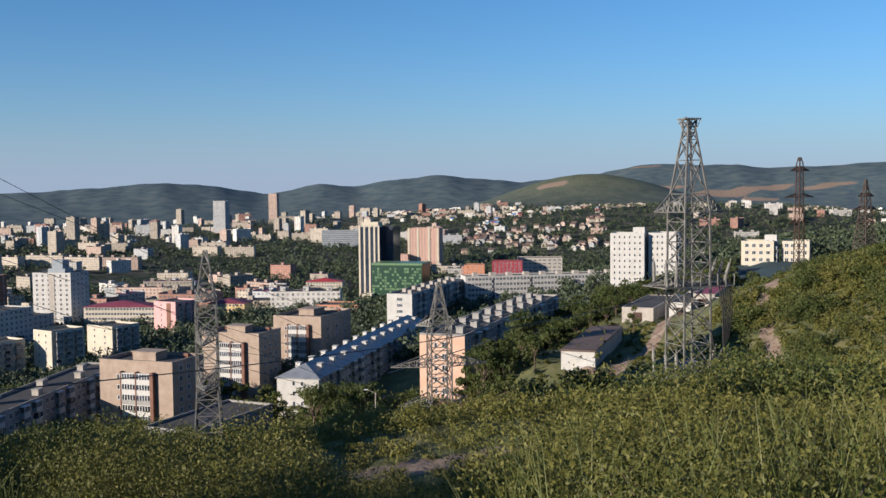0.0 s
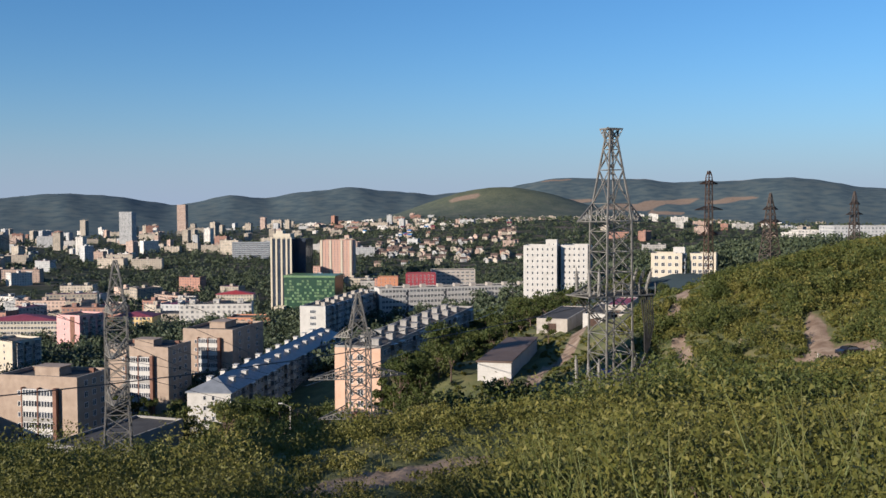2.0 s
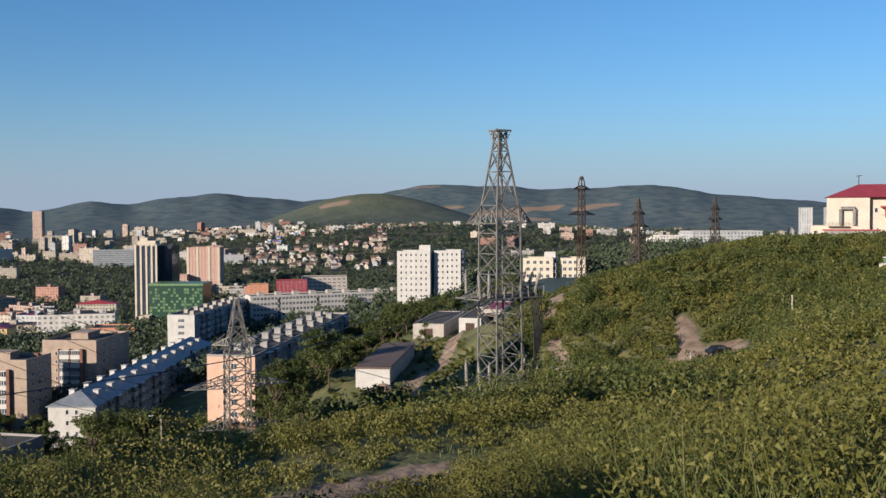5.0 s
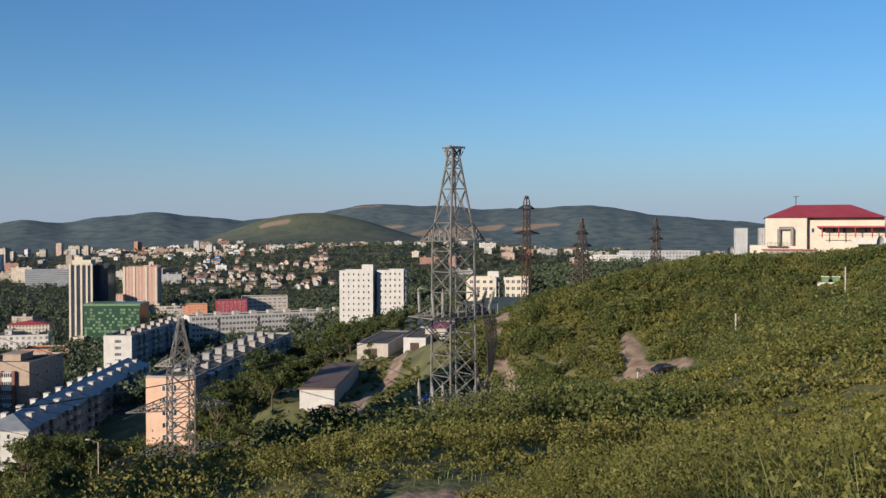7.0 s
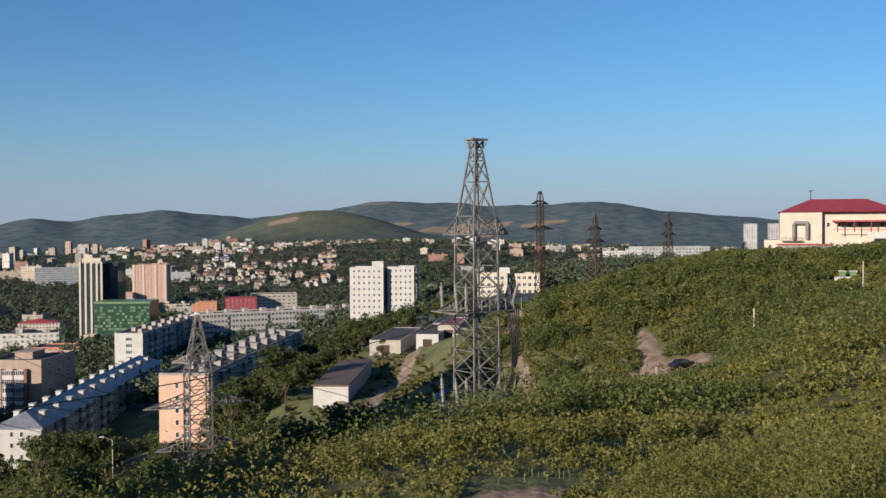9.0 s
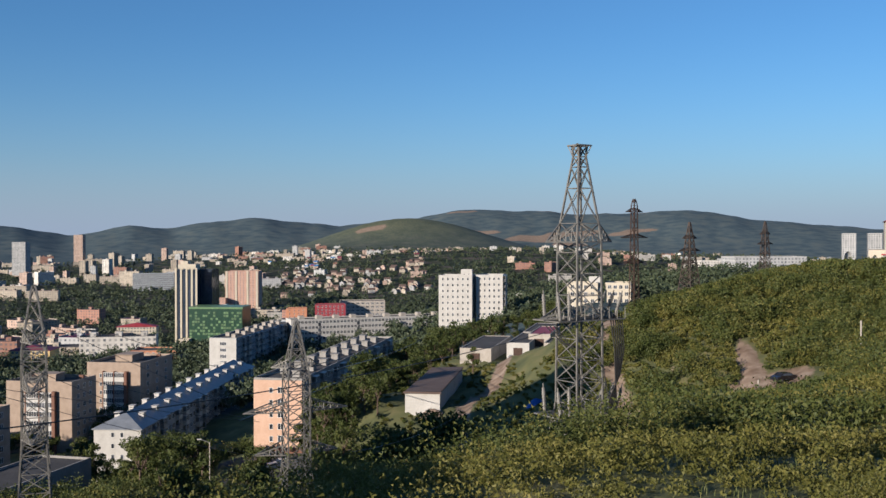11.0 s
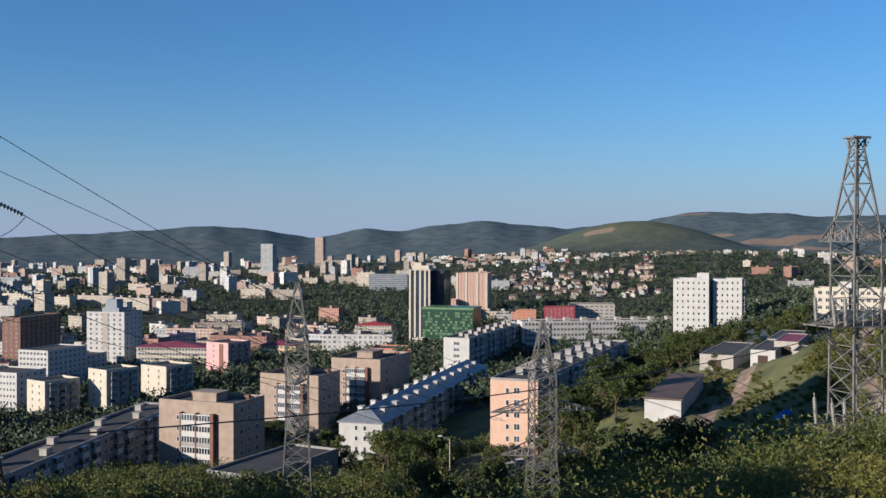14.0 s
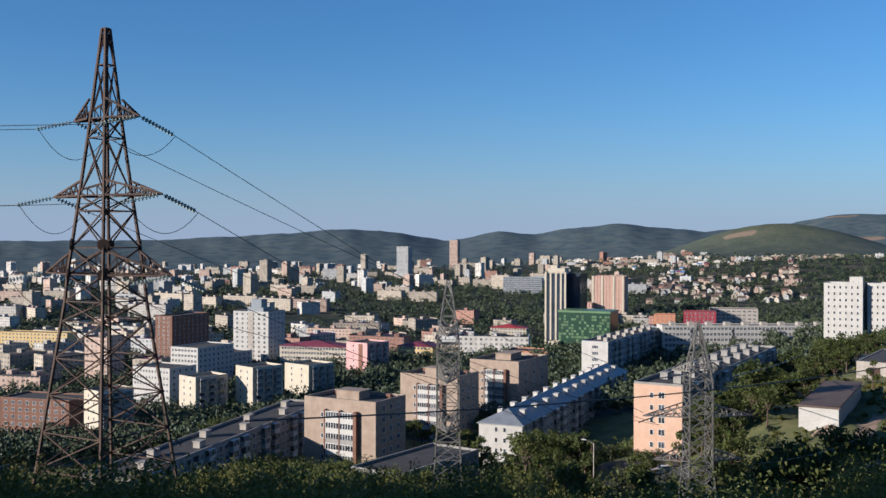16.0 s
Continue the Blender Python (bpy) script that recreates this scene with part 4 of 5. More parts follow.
house("beige_stair_block", "narrow beige block beside the green building", -46, 800, 15, 8, 8, -82, -104, M["cream"], category="building", sides=(("f", 2, "small", 0.5),))
e = house("orange_brick_tower", "tall pale orange brick apartment tower", -13.9, 1257.6, 10, 40.7, 30, -45.8, -112, M["palebrick"], category="apartment building", sides=(("f", 10, "std", 1.0), ("r", 4, "std", 2)), storey=3.1)
for c in (0.5, 12, 26, 37.5):
    s = Shape()
    s.box(0, 2.4, -0.6, -0.004, 0, 67)
    part("white_pier", s.mesh("white_pier", [M["cream"]]), e, pose(c, 0, 0))
house("orange_brick_annex", "lower pale orange brick wing", -30.6, 1247.3, 10, 17, 18, -78.4, -112, M["palebrick"], category="apartment building", sides=(("f", 4, "std", 1.0),))
e = house("red_roofed_house", "cream building with a bright red hipped roof", -106.8, 938.1, 5, 34.4, 14, -83.4, -98, M["cream"], category="building", sides=(("f", 12, "std", 1),), parapet=0.05)
hip_roof(e, 34.4, 14, 14.7, 3.2, M["redroof"], 0.6, 5)
house("unfinished_concrete_frame", "unfinished concrete building frame with open floors", 95.2, 952.2, 5, 42.7, 20, -64.4, -92, M["concrete"], category="building", sides=(("f", 9, "strip", 0.5),), storey=3.4)
house("red_clad_building", "bright red clad building", 63.4, 854.8, 5, 26, 16, -60.7, -90, M["red"], category="building", sides=(("f", 7, "std", 1),))
house("orange_brick_building", "orange brick low building", 39.3, 856.4, 5, 17.4, 14, -63.6, -90, M["orange"], category="building", sides=(("f", 4, "small", 1),))
house("glass_slab", "pale blue glass office slab", -165.3, 1700, 0, 66, 20, -64, -92, M["panelblue"], category="office", sides=(("f", 20, "strip", 0.3),), storey=3.3)
house("grey_far_tower", "tall grey tower far across the valley", -464, 2261, 10, 28.3, 28, -15.6, -80, M["far_grey"], category="high-rise")
house("pink_far_tower", "tall pink tower far across the valley", -444.3, 2965, 10, 25.3, 25, 0.1, -75, M["far_pink"], category="high-rise")
house("long_far_slab", "long white slab behind the ridge", 422, 798.6, 5, 66, 30, -20.7, -70, M["far_grey"], category="building")
house("white_far_tower", "white tower behind the ridge", 441, 901, 5, 20.3, 18, -26.9, -70, M["far_white"], category="apartment building")

house("grey_far_block", "pale grey block far beyond the crest", 822, 1240, 30, 18, 18, 0.5, -40, M["far_grey"], category="apartment building")
house("grey_far_block", "pale grey block far beyond the crest beside its twin", 852, 1225, 30, 18, 18, 0.5, -40, M["far_grey"], category="apartment building")

# shed and garages on the shelf
e = house("white_shed", "white metal shed with a brown sheet roof on the slope", 29.8, 207.4, 20, 7.2, 38, -33.6, -37.2, M["white"], parapet=0.02, category="shed")
s = Shape()
s.quad((-0.3, -0.4, 3.55), (7.5, -0.4, 3.9), (7.5, 38.4, 3.9), (-0.3, 38.4, 3.55))
s.quad((-0.3, -0.4, 3.75), (7.5, -0.4, 4.1), (7.5, 38.4, 4.1), (-0.3, 38.4, 3.75))
s.box(-0.3, 7.5, -0.42, -0.36, 3.6, 3.95)
part("roof", s.mesh("roof", [M["brownroof"]]), e)
for nm, x, y, w, L, zr, zb, mt, rf in (("garage_row", 54.8, 266.2, 8.5, 34, -31.6, -36, "concrete", "roof"), ("garage_row", 66.1, 260.1, 6.0, 30, -29.8, -35, "white", "roof"), ("garage_row", 74.5, 268, 6.0, 24, -28.4, -35, "concrete", "redroof"),
                                      ("garage", 68.7, 236.2, 5.0, 14, -27.4, -31.5, "concrete", "roof"), ("red_hut", 69.7, 220, 3.0, 3.5, -27.6, -30.6, "brick", "redroof"), ("garage_row", 78, 285, 7, 30, -29.5, -34, "panelgrey", "roof")):
    e = house(nm, "single-storey concrete garages with flat felt roofs" if nm != "red_hut" else "small red-brown hut beside a dirt track", x, y, 25, w, L, zr, zb, M[mt], rf, "garage" if nm != "red_hut" else "hut", parapet=0.15)
    s = Shape()
    s.box(-2.4 / 2, 2.4 / 2, -0.06, -0.004, 0, 2.2)
    part("door", s.mesh("door", [M["rust"]]), e, pose(w / 2, 0, zr - zb - 3.4 if zr - zb > 3.6 else 0.2))

# the red-roofed house on the crest
e = house("red_roofed_hotel", "cream building with a red hipped roof on the hill crest", 158.3, 231.6, 35, 10.4, 30, 2.2, -13, M["hotel"], category="hotel", parapet=0.05)
s = Shape()
for x0, x1, z in ((-0.5, 21, 15.2),):
    a, b, c, d = (-0.5, -0.5, z), (30, -0.5, z), (30, 26, z), (-0.5, 26, z)
    p, q = (8, 11, z + 3.6), (22, 11, z + 3.6)
    s.quad(a, b, q, p)
    s.quad(b, c, q)
    s.quad(c, d, p, q)
    s.quad(d, a, p)
    s.quad(a, d, c, b)
part("roof", s.mesh("roof", [M["redroof"]]), e)
s = Shape()
s.box(10.4, 29.5, 2.0, 24, -6, 15.1)
part("wing", s.mesh("wing", [M["hotel"]]), e)
s = Shape()
s.box(-0.6, 12.5, -3.2, -0.01, -5, 6.6)
part("grey_lean_to", s.mesh("grey_lean_to", [M["panelgrey"]]), e)
s = Shape()
s.box(-1.0, 13, -3.6, 0, 6.6, 6.9)
part("lean_to_roof", s.mesh("lean_to_roof", [M["redroof"]]), e)
s = Shape()
s.box(-4, -0.01, 4, 16, -5, 7.8)
part("low_wing", s.mesh("low_wing", [M["hotel"]]), e)
s = Shape()
s.box(14, 30, -3.0, 1.99, -5, 5.0, 0)
part("brown_terrace", s.mesh("brown_terrace", [M["tan"]]), e)
for zz in (5.3, 8.3):
    s = Shape()
    s.box(21, 31, -3.4, -3.1, zz, zz + 1.6)
    part("white_banner", s.mesh("white_banner", [M["white"]]), e)
s = Shape()
for i in range(5):
    s.bar((14 + i * 4, -3, 10), (14 + i * 4, -3, 13), 0.2)
s.box(13, 31, -3.4, 1.9, 12.6, 13.0)
s.bar((13, -3.2, 10.6), (31, -3.2, 10.6), 0.15)
part("red_canopy", s.mesh("red_canopy", [M["redroof"]]), e)
for i, (cx, cz, hh) in enumerate(((3.5, 8.0, 4.2), (6.8, 8.0, 4.2))):
    s = Shape()
    s.disc((cx, -0.6, cz + hh / 2), (0, 0, 1), 0.5, hh, 10)
    part("duct", s.mesh("duct", [M["steel"]]), e)
s = Shape()
s.disc((5.15, -0.6, 12.3), (1, 0, 0), 0.5, 3.4, 10)
part("duct", s.mesh("duct", [M["steel"]]), e)
s = Shape()
s.box(0.5, 5.5, -1.2, -0.01, 7.4, 7.7)
for i in range(6):
    s.bar((0.5 + i, -1.2, 7.7), (0.5 + i, -1.2, 8.6), 0.06)
s.bar((0.5, -1.2, 8.6), (5.5, -1.2, 8.6), 0.06)
part("balcony", s.mesh("balcony", [M["darksteel"]]), e)
s = Shape()
s.bar((8, 11, 18.8), (8, 11, 21.2), 0.15)
s.bar((7.3, 11, 21), (8.8, 11, 21.2), 0.2)
part("aerial", s.mesh("aerial", [M["darksteel"]]), e)
for k in range(6):
    part("window", WIN["small"], e, pose(12 + k * 2.6, 1.98, 11.2))


def dish(x, y, r):
    z = gz(x, y)
    e = thing("satellite_dish", "white satellite dish on a short post", "satellite dish", pose(x, y, z, 0, 0, 20), "satellite dishes")
    s = Shape()
    n = 16
    for k in range(n):
        t0, t1 = 2 * math.pi * k / n, 2 * math.pi * (k + 1) / n
        for q in range(3):
            ra, rb = r * q / 3, r * (q + 1) / 3
            pt = lambda rr, t: (rr * math.cos(t), -rr * rr * 0.25 / r - 0.2, r + 1 + rr * math.sin(t))
            s.quad(pt(ra, t0), pt(rb, t0), pt(rb, t1), pt(ra, t1))
    part("bowl", s.mesh("bowl", [M["white"]]), e)
    s = Shape()
    s.bar((0, 0, -1), (0, 0, r + 1), 0.2)
    part("post", s.mesh("post", [M["steel"]]), e)


dish(148, 233, 1.6)
dish(153, 229, 1.0)
dish(176, 210, 1.9)


# white rail and a green box below the crest
s = Shape()
rail = [(151.2 - i * 0.3, 200 - i * 3.0) for i in range(10)]
for (xa, ya), (xb, yb) in zip(rail, rail[1:]):
    s.bar((xa, ya, gz(xa, ya) + 0.9), (xb, yb, gz(xb, yb) + 0.9), 0.16)
    s.bar((xa, ya, gz(xa, ya) - 0.3), (xa, ya, gz(xa, ya) + 0.9), 0.12)
tagged(new("white_rail", s.mesh("white_rail", [M["white"]])), "low white painted rail below the crest", "fence")
BINX, BINY = 139, 181.5
zb = gz(BINX, BINY)
pl = Shape()
pl.box(-2.6, 2.6, -0.9, 0.9, -0.8, 0.45)
pl.box(-2.5, 2.5, -0.8, 0.8, 0.45, 0.5)
tagged(new("concrete_plinth", pl.mesh("concrete_plinth", [M["white"]])), "white concrete plinth under two waste bins", "plinth").matrix_world = pose(BINX, BINY, zb, 0, 0, -35)
for dx in (-1.1, 1.1):
    e = thing("waste_bin", "green metal waste bin with a pale lid", "bin", pose(BINX, BINY, zb + 0.5, 0, 0, -35) @ pose(dx, 0, 0), "waste bins")
    s = Shape()
    for z0, z1, k0, k1 in ((0.12, 1.15, 0.62, 0.78),):
        lo = [(-k0, -k0 * 0.8, z0), (k0, -k0 * 0.8, z0), (k0, k0 * 0.8, z0), (-k0, k0 * 0.8, z0)]
        hi = [(-k1, -k1 * 0.8, z1), (k1, -k1 * 0.8, z1), (k1, k1 * 0.8, z1), (-k1, k1 * 0.8, z1)]
        for i in range(4):
            j = (i + 1) % 4
            s.quad(lo[i], lo[j], hi[j], hi[i])
        s.quad(*lo[::-1])
        s.quad(*hi)
    s.box(-0.84, 0.84, -0.68, -0.63, 1.0, 1.1)
    part("body", s.mesh("body", [M["greenlight"]]), e)
    s = Shape()
    s.box(-0.82, 0.82, -0.66, 0.66, 1.155, 1.25)
    part("lid", s.mesh("lid", [M["frame"]]), e, label="pale lid")
    for wx in (-0.5, 0.5):
        s = Shape()
        s.disc((wx, -0.4, 0.09), (1, 0, 0), 0.09, 0.06, 8)
        part("wheel", s.mesh("wheel", [M["rubber"]]), e)

# blue tarpaulin and a heap of earth in the hollow before the shed
def heap(name, x, y, rx, ry, h, material, label, category, seed):
    rq = np.random.default_rng(seed)
    s = Shape()
    n, m = 14, 4
    ring = [[(x + rx * q / m * math.cos(6.2832 * k / n) * rq.uniform(0.85, 1.1), y + ry * q / m * math.sin(6.2832 * k / n) * rq.uniform(0.85, 1.1)) for k in range(n)] for q in range(1, m + 1)]
    up = [h * 0.9, h * 0.62, h * 0.28, -0.2]
    top = (x, y, gz(x, y) + h)
    for k in range(n):
        j = (k + 1) % n
        pt = lambda q, w: (*ring[q][w], gz(*ring[q][w]) + up[q])
        s.quad(top, pt(0, k), pt(0, j))
        for q in range(m - 1):
            s.quad(pt(q, k), pt(q + 1, k), pt(q + 1, j), pt(q, j))
    tagged(new(name, s.mesh(name, [material])), label, category)


TX, TY = 51.6, 188.6
heap("tarpaulin", TX, TY, 1.9, 1.3, 1.1, M["blue"], "crumpled blue tarpaulin over a heap in the hollow", "tarpaulin", 3)
heap("earth_mound", 34.5, 203.5, 3.0, 1.8, 1.3, M["dirt"], "heap of bare brown earth before the white shed", "earth heap", 4)


# ---- the far city ----
CITY = []
kinds = []
for k, (w, L, h) in enumerate(((13, 26, 15), (12, 44, 15), (13, 56, 16), (15, 16, 27), (17, 17, 38), (13, 22, 9), (18, 34, 10), (20, 20, 52), (8, 10, 5), (13, 38, 26))):
    for mk in ("far_cream", "far_white", "far_pink", "far_grey", "far_brick"):
        s = Shape()
        s.box(-w / 2, w / 2, -L / 2, L / 2, -8, h, 0, 1)
        if h > 8:
            s.box(-w / 2, w / 2, -L / 2, -L / 2 + 0.4, h, h + 0.9, 0)
            s.box(-w / 2, w / 2, L / 2 - 0.4, L / 2, h, h + 0.9, 0)
            for q in range(max(1, int(L / 14))):
                c = -L / 2 + L * (q + 0.5) / max(1, int(L / 14))
                s.box(-w * 0.2, w * 0.15, c - 1.8, c + 1.8, h, h + 2.4, 0)
        else:
            z1 = h + 3
            s.quad((-w / 2 - .5, -L / 2 - .5, h), (w / 2 + .5, -L / 2 - .5, h), (0, -L / 2 - .5, z1), mi=0)
            s.quad((w / 2 + .5, -L / 2 - .5, h), (w / 2 + .5, L / 2 + .5, h), (0, L / 2 + .5, z1), (0, -L / 2 - .5, z1), mi=1)
            s.quad((w / 2 + .5, L / 2 + .5, h), (-w / 2 - .5, L / 2 + .5, h), (0, L / 2 + .5, z1), mi=0)
            s.quad((-w / 2 - .5, L / 2 + .5, h), (-w / 2 - .5, -L / 2 - .5, h), (0, -L / 2 - .5, z1), (0, L / 2 + .5, z1), mi=1)
        kinds.append((k, mk, s))
names = {0: "apartment_block", 1: "apartment_block", 2: "apartment_block", 3: "tower_block", 4: "tower_block", 5: "low_building", 6: "warehouse", 7: "high_rise", 8: "cottage", 9: "apartment_block"}
words = {"far_cream": "cream", "far_white": "white", "far_pink": "pinkish", "far_grey": "grey", "far_brick": "brick red"}
cats = {"apartment_block": "apartment building", "tower_block": "apartment building", "low_building": "building", "warehouse": "warehouse", "high_rise": "high-rise", "cottage": "house"}
meshes = {}
rnd = random.Random(11)
taken = [(o.matrix_world.translation.x, o.matrix_world.translation.y) for o in scene.objects if o.parent is None and o.type == "EMPTY" and o.get("category") not in ("pylon",)]
spots = []


# (bearings, distances, number, kinds and their weights)
ZONES = (
    (-36, -6, 600, 900, 38, (0, 1, 5, 6, 3), (4, 3, 3, 2, 0.6)),
    (-36, 4, 900, 1150, 34, (5, 6, 0, 1), (4, 3, 2, 1)),
    (-36, -10, 1250, 1650, 30, (1, 2, 0, 3), (4, 3, 3, 1)),
    (-12, 2, 1600, 2150, 22, (1, 0, 9, 3), (3, 3, 1, 1)),
    (-36, -12, 1650, 2200, 48, (0, 1, 3, 9, 4), (3, 3, 2, 1.5, 0.7)),
    (-37, -3, 2200, 3350, 190, (3, 4, 9, 0, 2, 7, 1), (3, 2, 2, 3, 2, 0.25, 2)),
    (-3, 6, 2450, 3100, 60, (6, 5, 0, 3), (4, 3, 1, 1)),
    (0, 13, 2150, 2800, 100, (6, 5, 8), (4, 4, 2)),
    (2.5, 11, 1450, 2150, 120, (8, 8, 5), (4, 4, 1)),
    (14, 34, 1150, 2300, 60, (5, 6, 0, 1), (3, 3, 2, 1)),
    (14, 34, 2300, 3200, 36, (5, 6, 8), (3, 3, 2)),
    (6, 13, 620, 950, 10, (5, 6), (1, 1)),
)
for b0, b1_, d0, d1, cnt, ks, ws in ZONES:
    got = tries = 0
    while got < cnt and tries < cnt * 30:
        tries += 1
        b, d = rnd.uniform(b0, b1_), d0 + (d1 - d0) * rnd.random()
        x, y = d * math.sin(radians(b)), d * math.cos(radians(b))
        if noise.noise(Vector((x * 0.006, y * 0.006, 3.1))) < rnd.uniform(-0.35, 0.1):
            continue
        k = rnd.choices(ks, ws)[0]
        sep = 10 if k == 8 else 26 + d * 0.006
        if any(abs(x - p) < sep and abs(y - q) < sep for p, q, *_ in spots) or any(abs(x - p) < 46 and abs(y - q) < 40 for p, q in taken):
            continue
        mk = rnd.choices(("far_cream", "far_white", "far_pink", "far_grey", "far_brick"), (44, 22, 16, 12, 6))[0]
        turn = rnd.choice((-72, -72, 18, 18, -55, 40)) + rnd.uniform(-8, 8)
        if k in (1, 2, 6, 9) and rnd.random() < 0.7:
            turn = -80 + rnd.uniform(-14, 14)
        spots.append((x, y, gz(x, y), k, mk, turn))
        got += 1
spots.sort(key=lambda q: math.hypot(q[0], q[1]))
shapes = {(k, mk): s for k, mk, s in kinds}
rest = {}
for i, (x, y, z, k, mk, a) in enumerate(spots):
    if i < 290:
        key = (k, mk)
        roof_m = M["brownroof"] if k == 8 else M[rnd.choice(("roof", "roof", "roof", "brownroof", "maroonroof"))]
        if key not in meshes:
            meshes[key] = shapes[key].mesh(names[k], [M[mk], roof_m])
        ob = new(names[k], meshes[key])
        ob.matrix_world = pose(x, y, z, 0, 0, -a)
        tagged(ob, "%s %s with a dark roof in the valley city" % (words[mk], names[k].replace("_", " ")), cats[names[k]], "city houses")
    else:
        rest.setdefault(mk, []).append((x, y, z, k, a))
for mk, lst in rest.items():
    big = Shape()
    for x, y, z, k, a in lst:
        sh = shapes[(k, mk)]
        m = pose(x, y, z, 0, 0, -a)
        o = len(big.v)
        sc = rnd.uniform(0.6, 1.0)
        big.v += [tuple(m @ Vector((v[0] * sc, v[1] * sc, v[2] * sc))) for v in sh.v]
        big.f += [tuple(o + q for q in f) for f in sh.f]
        ri = rnd.choice((1, 1, 1, 2, 3, 4))
        big.m += [ri if q == 1 else 0 for q in sh.m]
    tagged(new("distant_houses", big.mesh("distant_houses", [M[mk], M["roof"], M["maroonroof"], M["panelgrey"], M["blueroof"]])), "%s houses and tower blocks across the far valley" % words[mk], "houses", kind="stuff")


def inside_house(x, y):
    for (hx, hy, a, w, L) in ((0, 240.2, 21.5, 11.6, 96), (-39.5, 273, 14.5, 12.2, 122), (29.8, 207.4, 20, 7.2, 38), (90, 466, 20, 36, 16), (54, 262, 25, 26, 36), (24, 521, -10, 90, 12), (-86, 266, 20, 23, 16), (-60, 214, 26, 13, 30), (-71.7, 327, 20, 21, 15), (-116, 204, 7, 12, 104)):
        ca_, sa_ = math.cos(radians(a)), math.sin(radians(a))
        u, v = (x - hx) * ca_ - (y - hy) * sa_, (x - hx) * sa_ + (y - hy) * ca_
        if -2.5 < u < w + 2.5 and -2.5 < v < L + 2.5:
            return True
    return False


# ---- plants ----
def leaf_cloud(rg, n, blobs, size, tri=False):
    """Leaves strewn through and over a set of blobs (x, y, z, rx, rz): an array n x 4 x 3, or n x 3 x 3 of simpler ones."""
    blobs = np.asarray(blobs, float)
    vol = blobs[:, 3] ** 2 * blobs[:, 4]
    pick = rg.choice(len(blobs), n, p=vol / vol.sum())
    u = rg.normal(size=(n, 3))
    u /= np.linalg.norm(u, axis=1)[:, None]
    r = rg.random(n) ** 0.28
    c = blobs[pick, :3] + u * r[:, None] * np.stack([blobs[pick, 3], blobs[pick, 3], blobs[pick, 4]], 1)
    a = rg.normal(size=(n, 3))
    a[:, 2] += 0.5
    a /= np.linalg.norm(a, axis=1)[:, None]
    b = np.cross(a, u + rg.normal(scale=0.6, size=(n, 3)))
    b /= np.linalg.norm(b, axis=1)[:, None] + 1e-9
    s = size * rg.uniform(0.6, 1.4, n)[:, None]
    if tri:
        return np.stack([c - a * s, c + a * s * 0.7 + b * s * 0.5, c + a * s * 0.7 - b * s * 0.5], 1)
    return np.stack([c - a * s, c + b * s * 0.45, c + a * s, c - b * s * 0.45], 1)


def stems(rg, n, h, spread, w):
    s = Shape()
    for k in range(n):
        a = rg.uniform(0, 2 * math.pi)
        r = spread * math.sqrt(rg.random())
        tip = (r * math.cos(a), r * math.sin(a), h * rg.uniform(0.6, 1.0))
        mid = (tip[0] * 0.4, tip[1] * 0.4, tip[2] * 0.5)
        s.bar((rg.normal() * 0.08, rg.normal() * 0.08, -0.4), mid, w, 0, w * 0.7)
        s.bar(mid, tip, w * 0.7, 0, w * 0.25)
    return s


def shrub(seed, n, h, r, size, tri=False):
    rg = np.random.default_rng(seed)
    blobs = []
    for k in range(9):
        a, q = rg.uniform(0, 6.28), r * 0.75 * math.sqrt(rg.random())
        rr = r * rg.uniform(0.25, 0.5)
        blobs.append((q * math.cos(a), q * math.sin(a), h * rg.uniform(0.25, 0.85), rr, rr * rg.uniform(0.6, 1.1)))
    for k in range(7):
        a, q = rg.uniform(0, 6.28), r * 0.8 * math.sqrt(rg.random())
        blobs.append((q * math.cos(a), q * math.sin(a), h * rg.uniform(0.8, 1.05), r * 0.12, h * 0.22))
    lv = leaf_cloud(rg, n, blobs, size, tri)
    lv[:, :, 2] = np.maximum(lv[:, :, 2], 0.02)
    return swarm("foliage", lv, 3 if tri else 4, [M["leaf"]]), stems(rg, 14, h * 0.8, r * 0.7, 0.024).mesh("woody_stem", [M["bark"]])


FINE = [shrub(40 + k, n, h, r, sz, True) for k, (n, h, r, sz) in enumerate(((12500, 2.0, 1.6, 0.021), (11500, 1.6, 1.5, 0.02), (11500, 2.4, 1.3, 0.021), (11000, 1.3, 1.7, 0.02), (9000, 1.0, 1.2, 0.019)))]
NEAR = [shrub(20 + k, n, h, r, sz, True) for k, (n, h, r, sz) in enumerate(((5200, 2.0, 1.6, 0.042), (5000, 1.6, 1.5, 0.04), (4800, 2.4, 1.3, 0.042), (4800, 1.3, 1.7, 0.04), (3600, 1.0, 1.2, 0.037)))]


def plant(pair, x, y, sc, label, category, group):
    e = thing("shrub", label, category, None, group)
    e.matrix_world = Matrix.Translation((x, y, gz(x, y) - 0.05)) @ Matrix.Rotation(rnd.uniform(0, 6.28), 4, "Z") @ Matrix.Scale(sc, 4)
    part("foliage", pair[0], e)
    part("woody_stem", pair[1], e)
    return e


def path_clear(x, y):
    """Away from the way of the camera and the dirt tracks."""
    for (ax, ay), (bx, by) in zip(WAY, WAY[1:]):
        t = max(0, min(1, ((x - ax) * (bx - ax) + (y - ay) * (by - ay)) / ((bx - ax) ** 2 + (by - ay) ** 2 + 1e-9)))
        if math.hypot(x - ax - t * (bx - ax), y - ay - t * (by - ay)) < 3.0:
            return False
    return float(dirt_at(x, y)) < 0.35


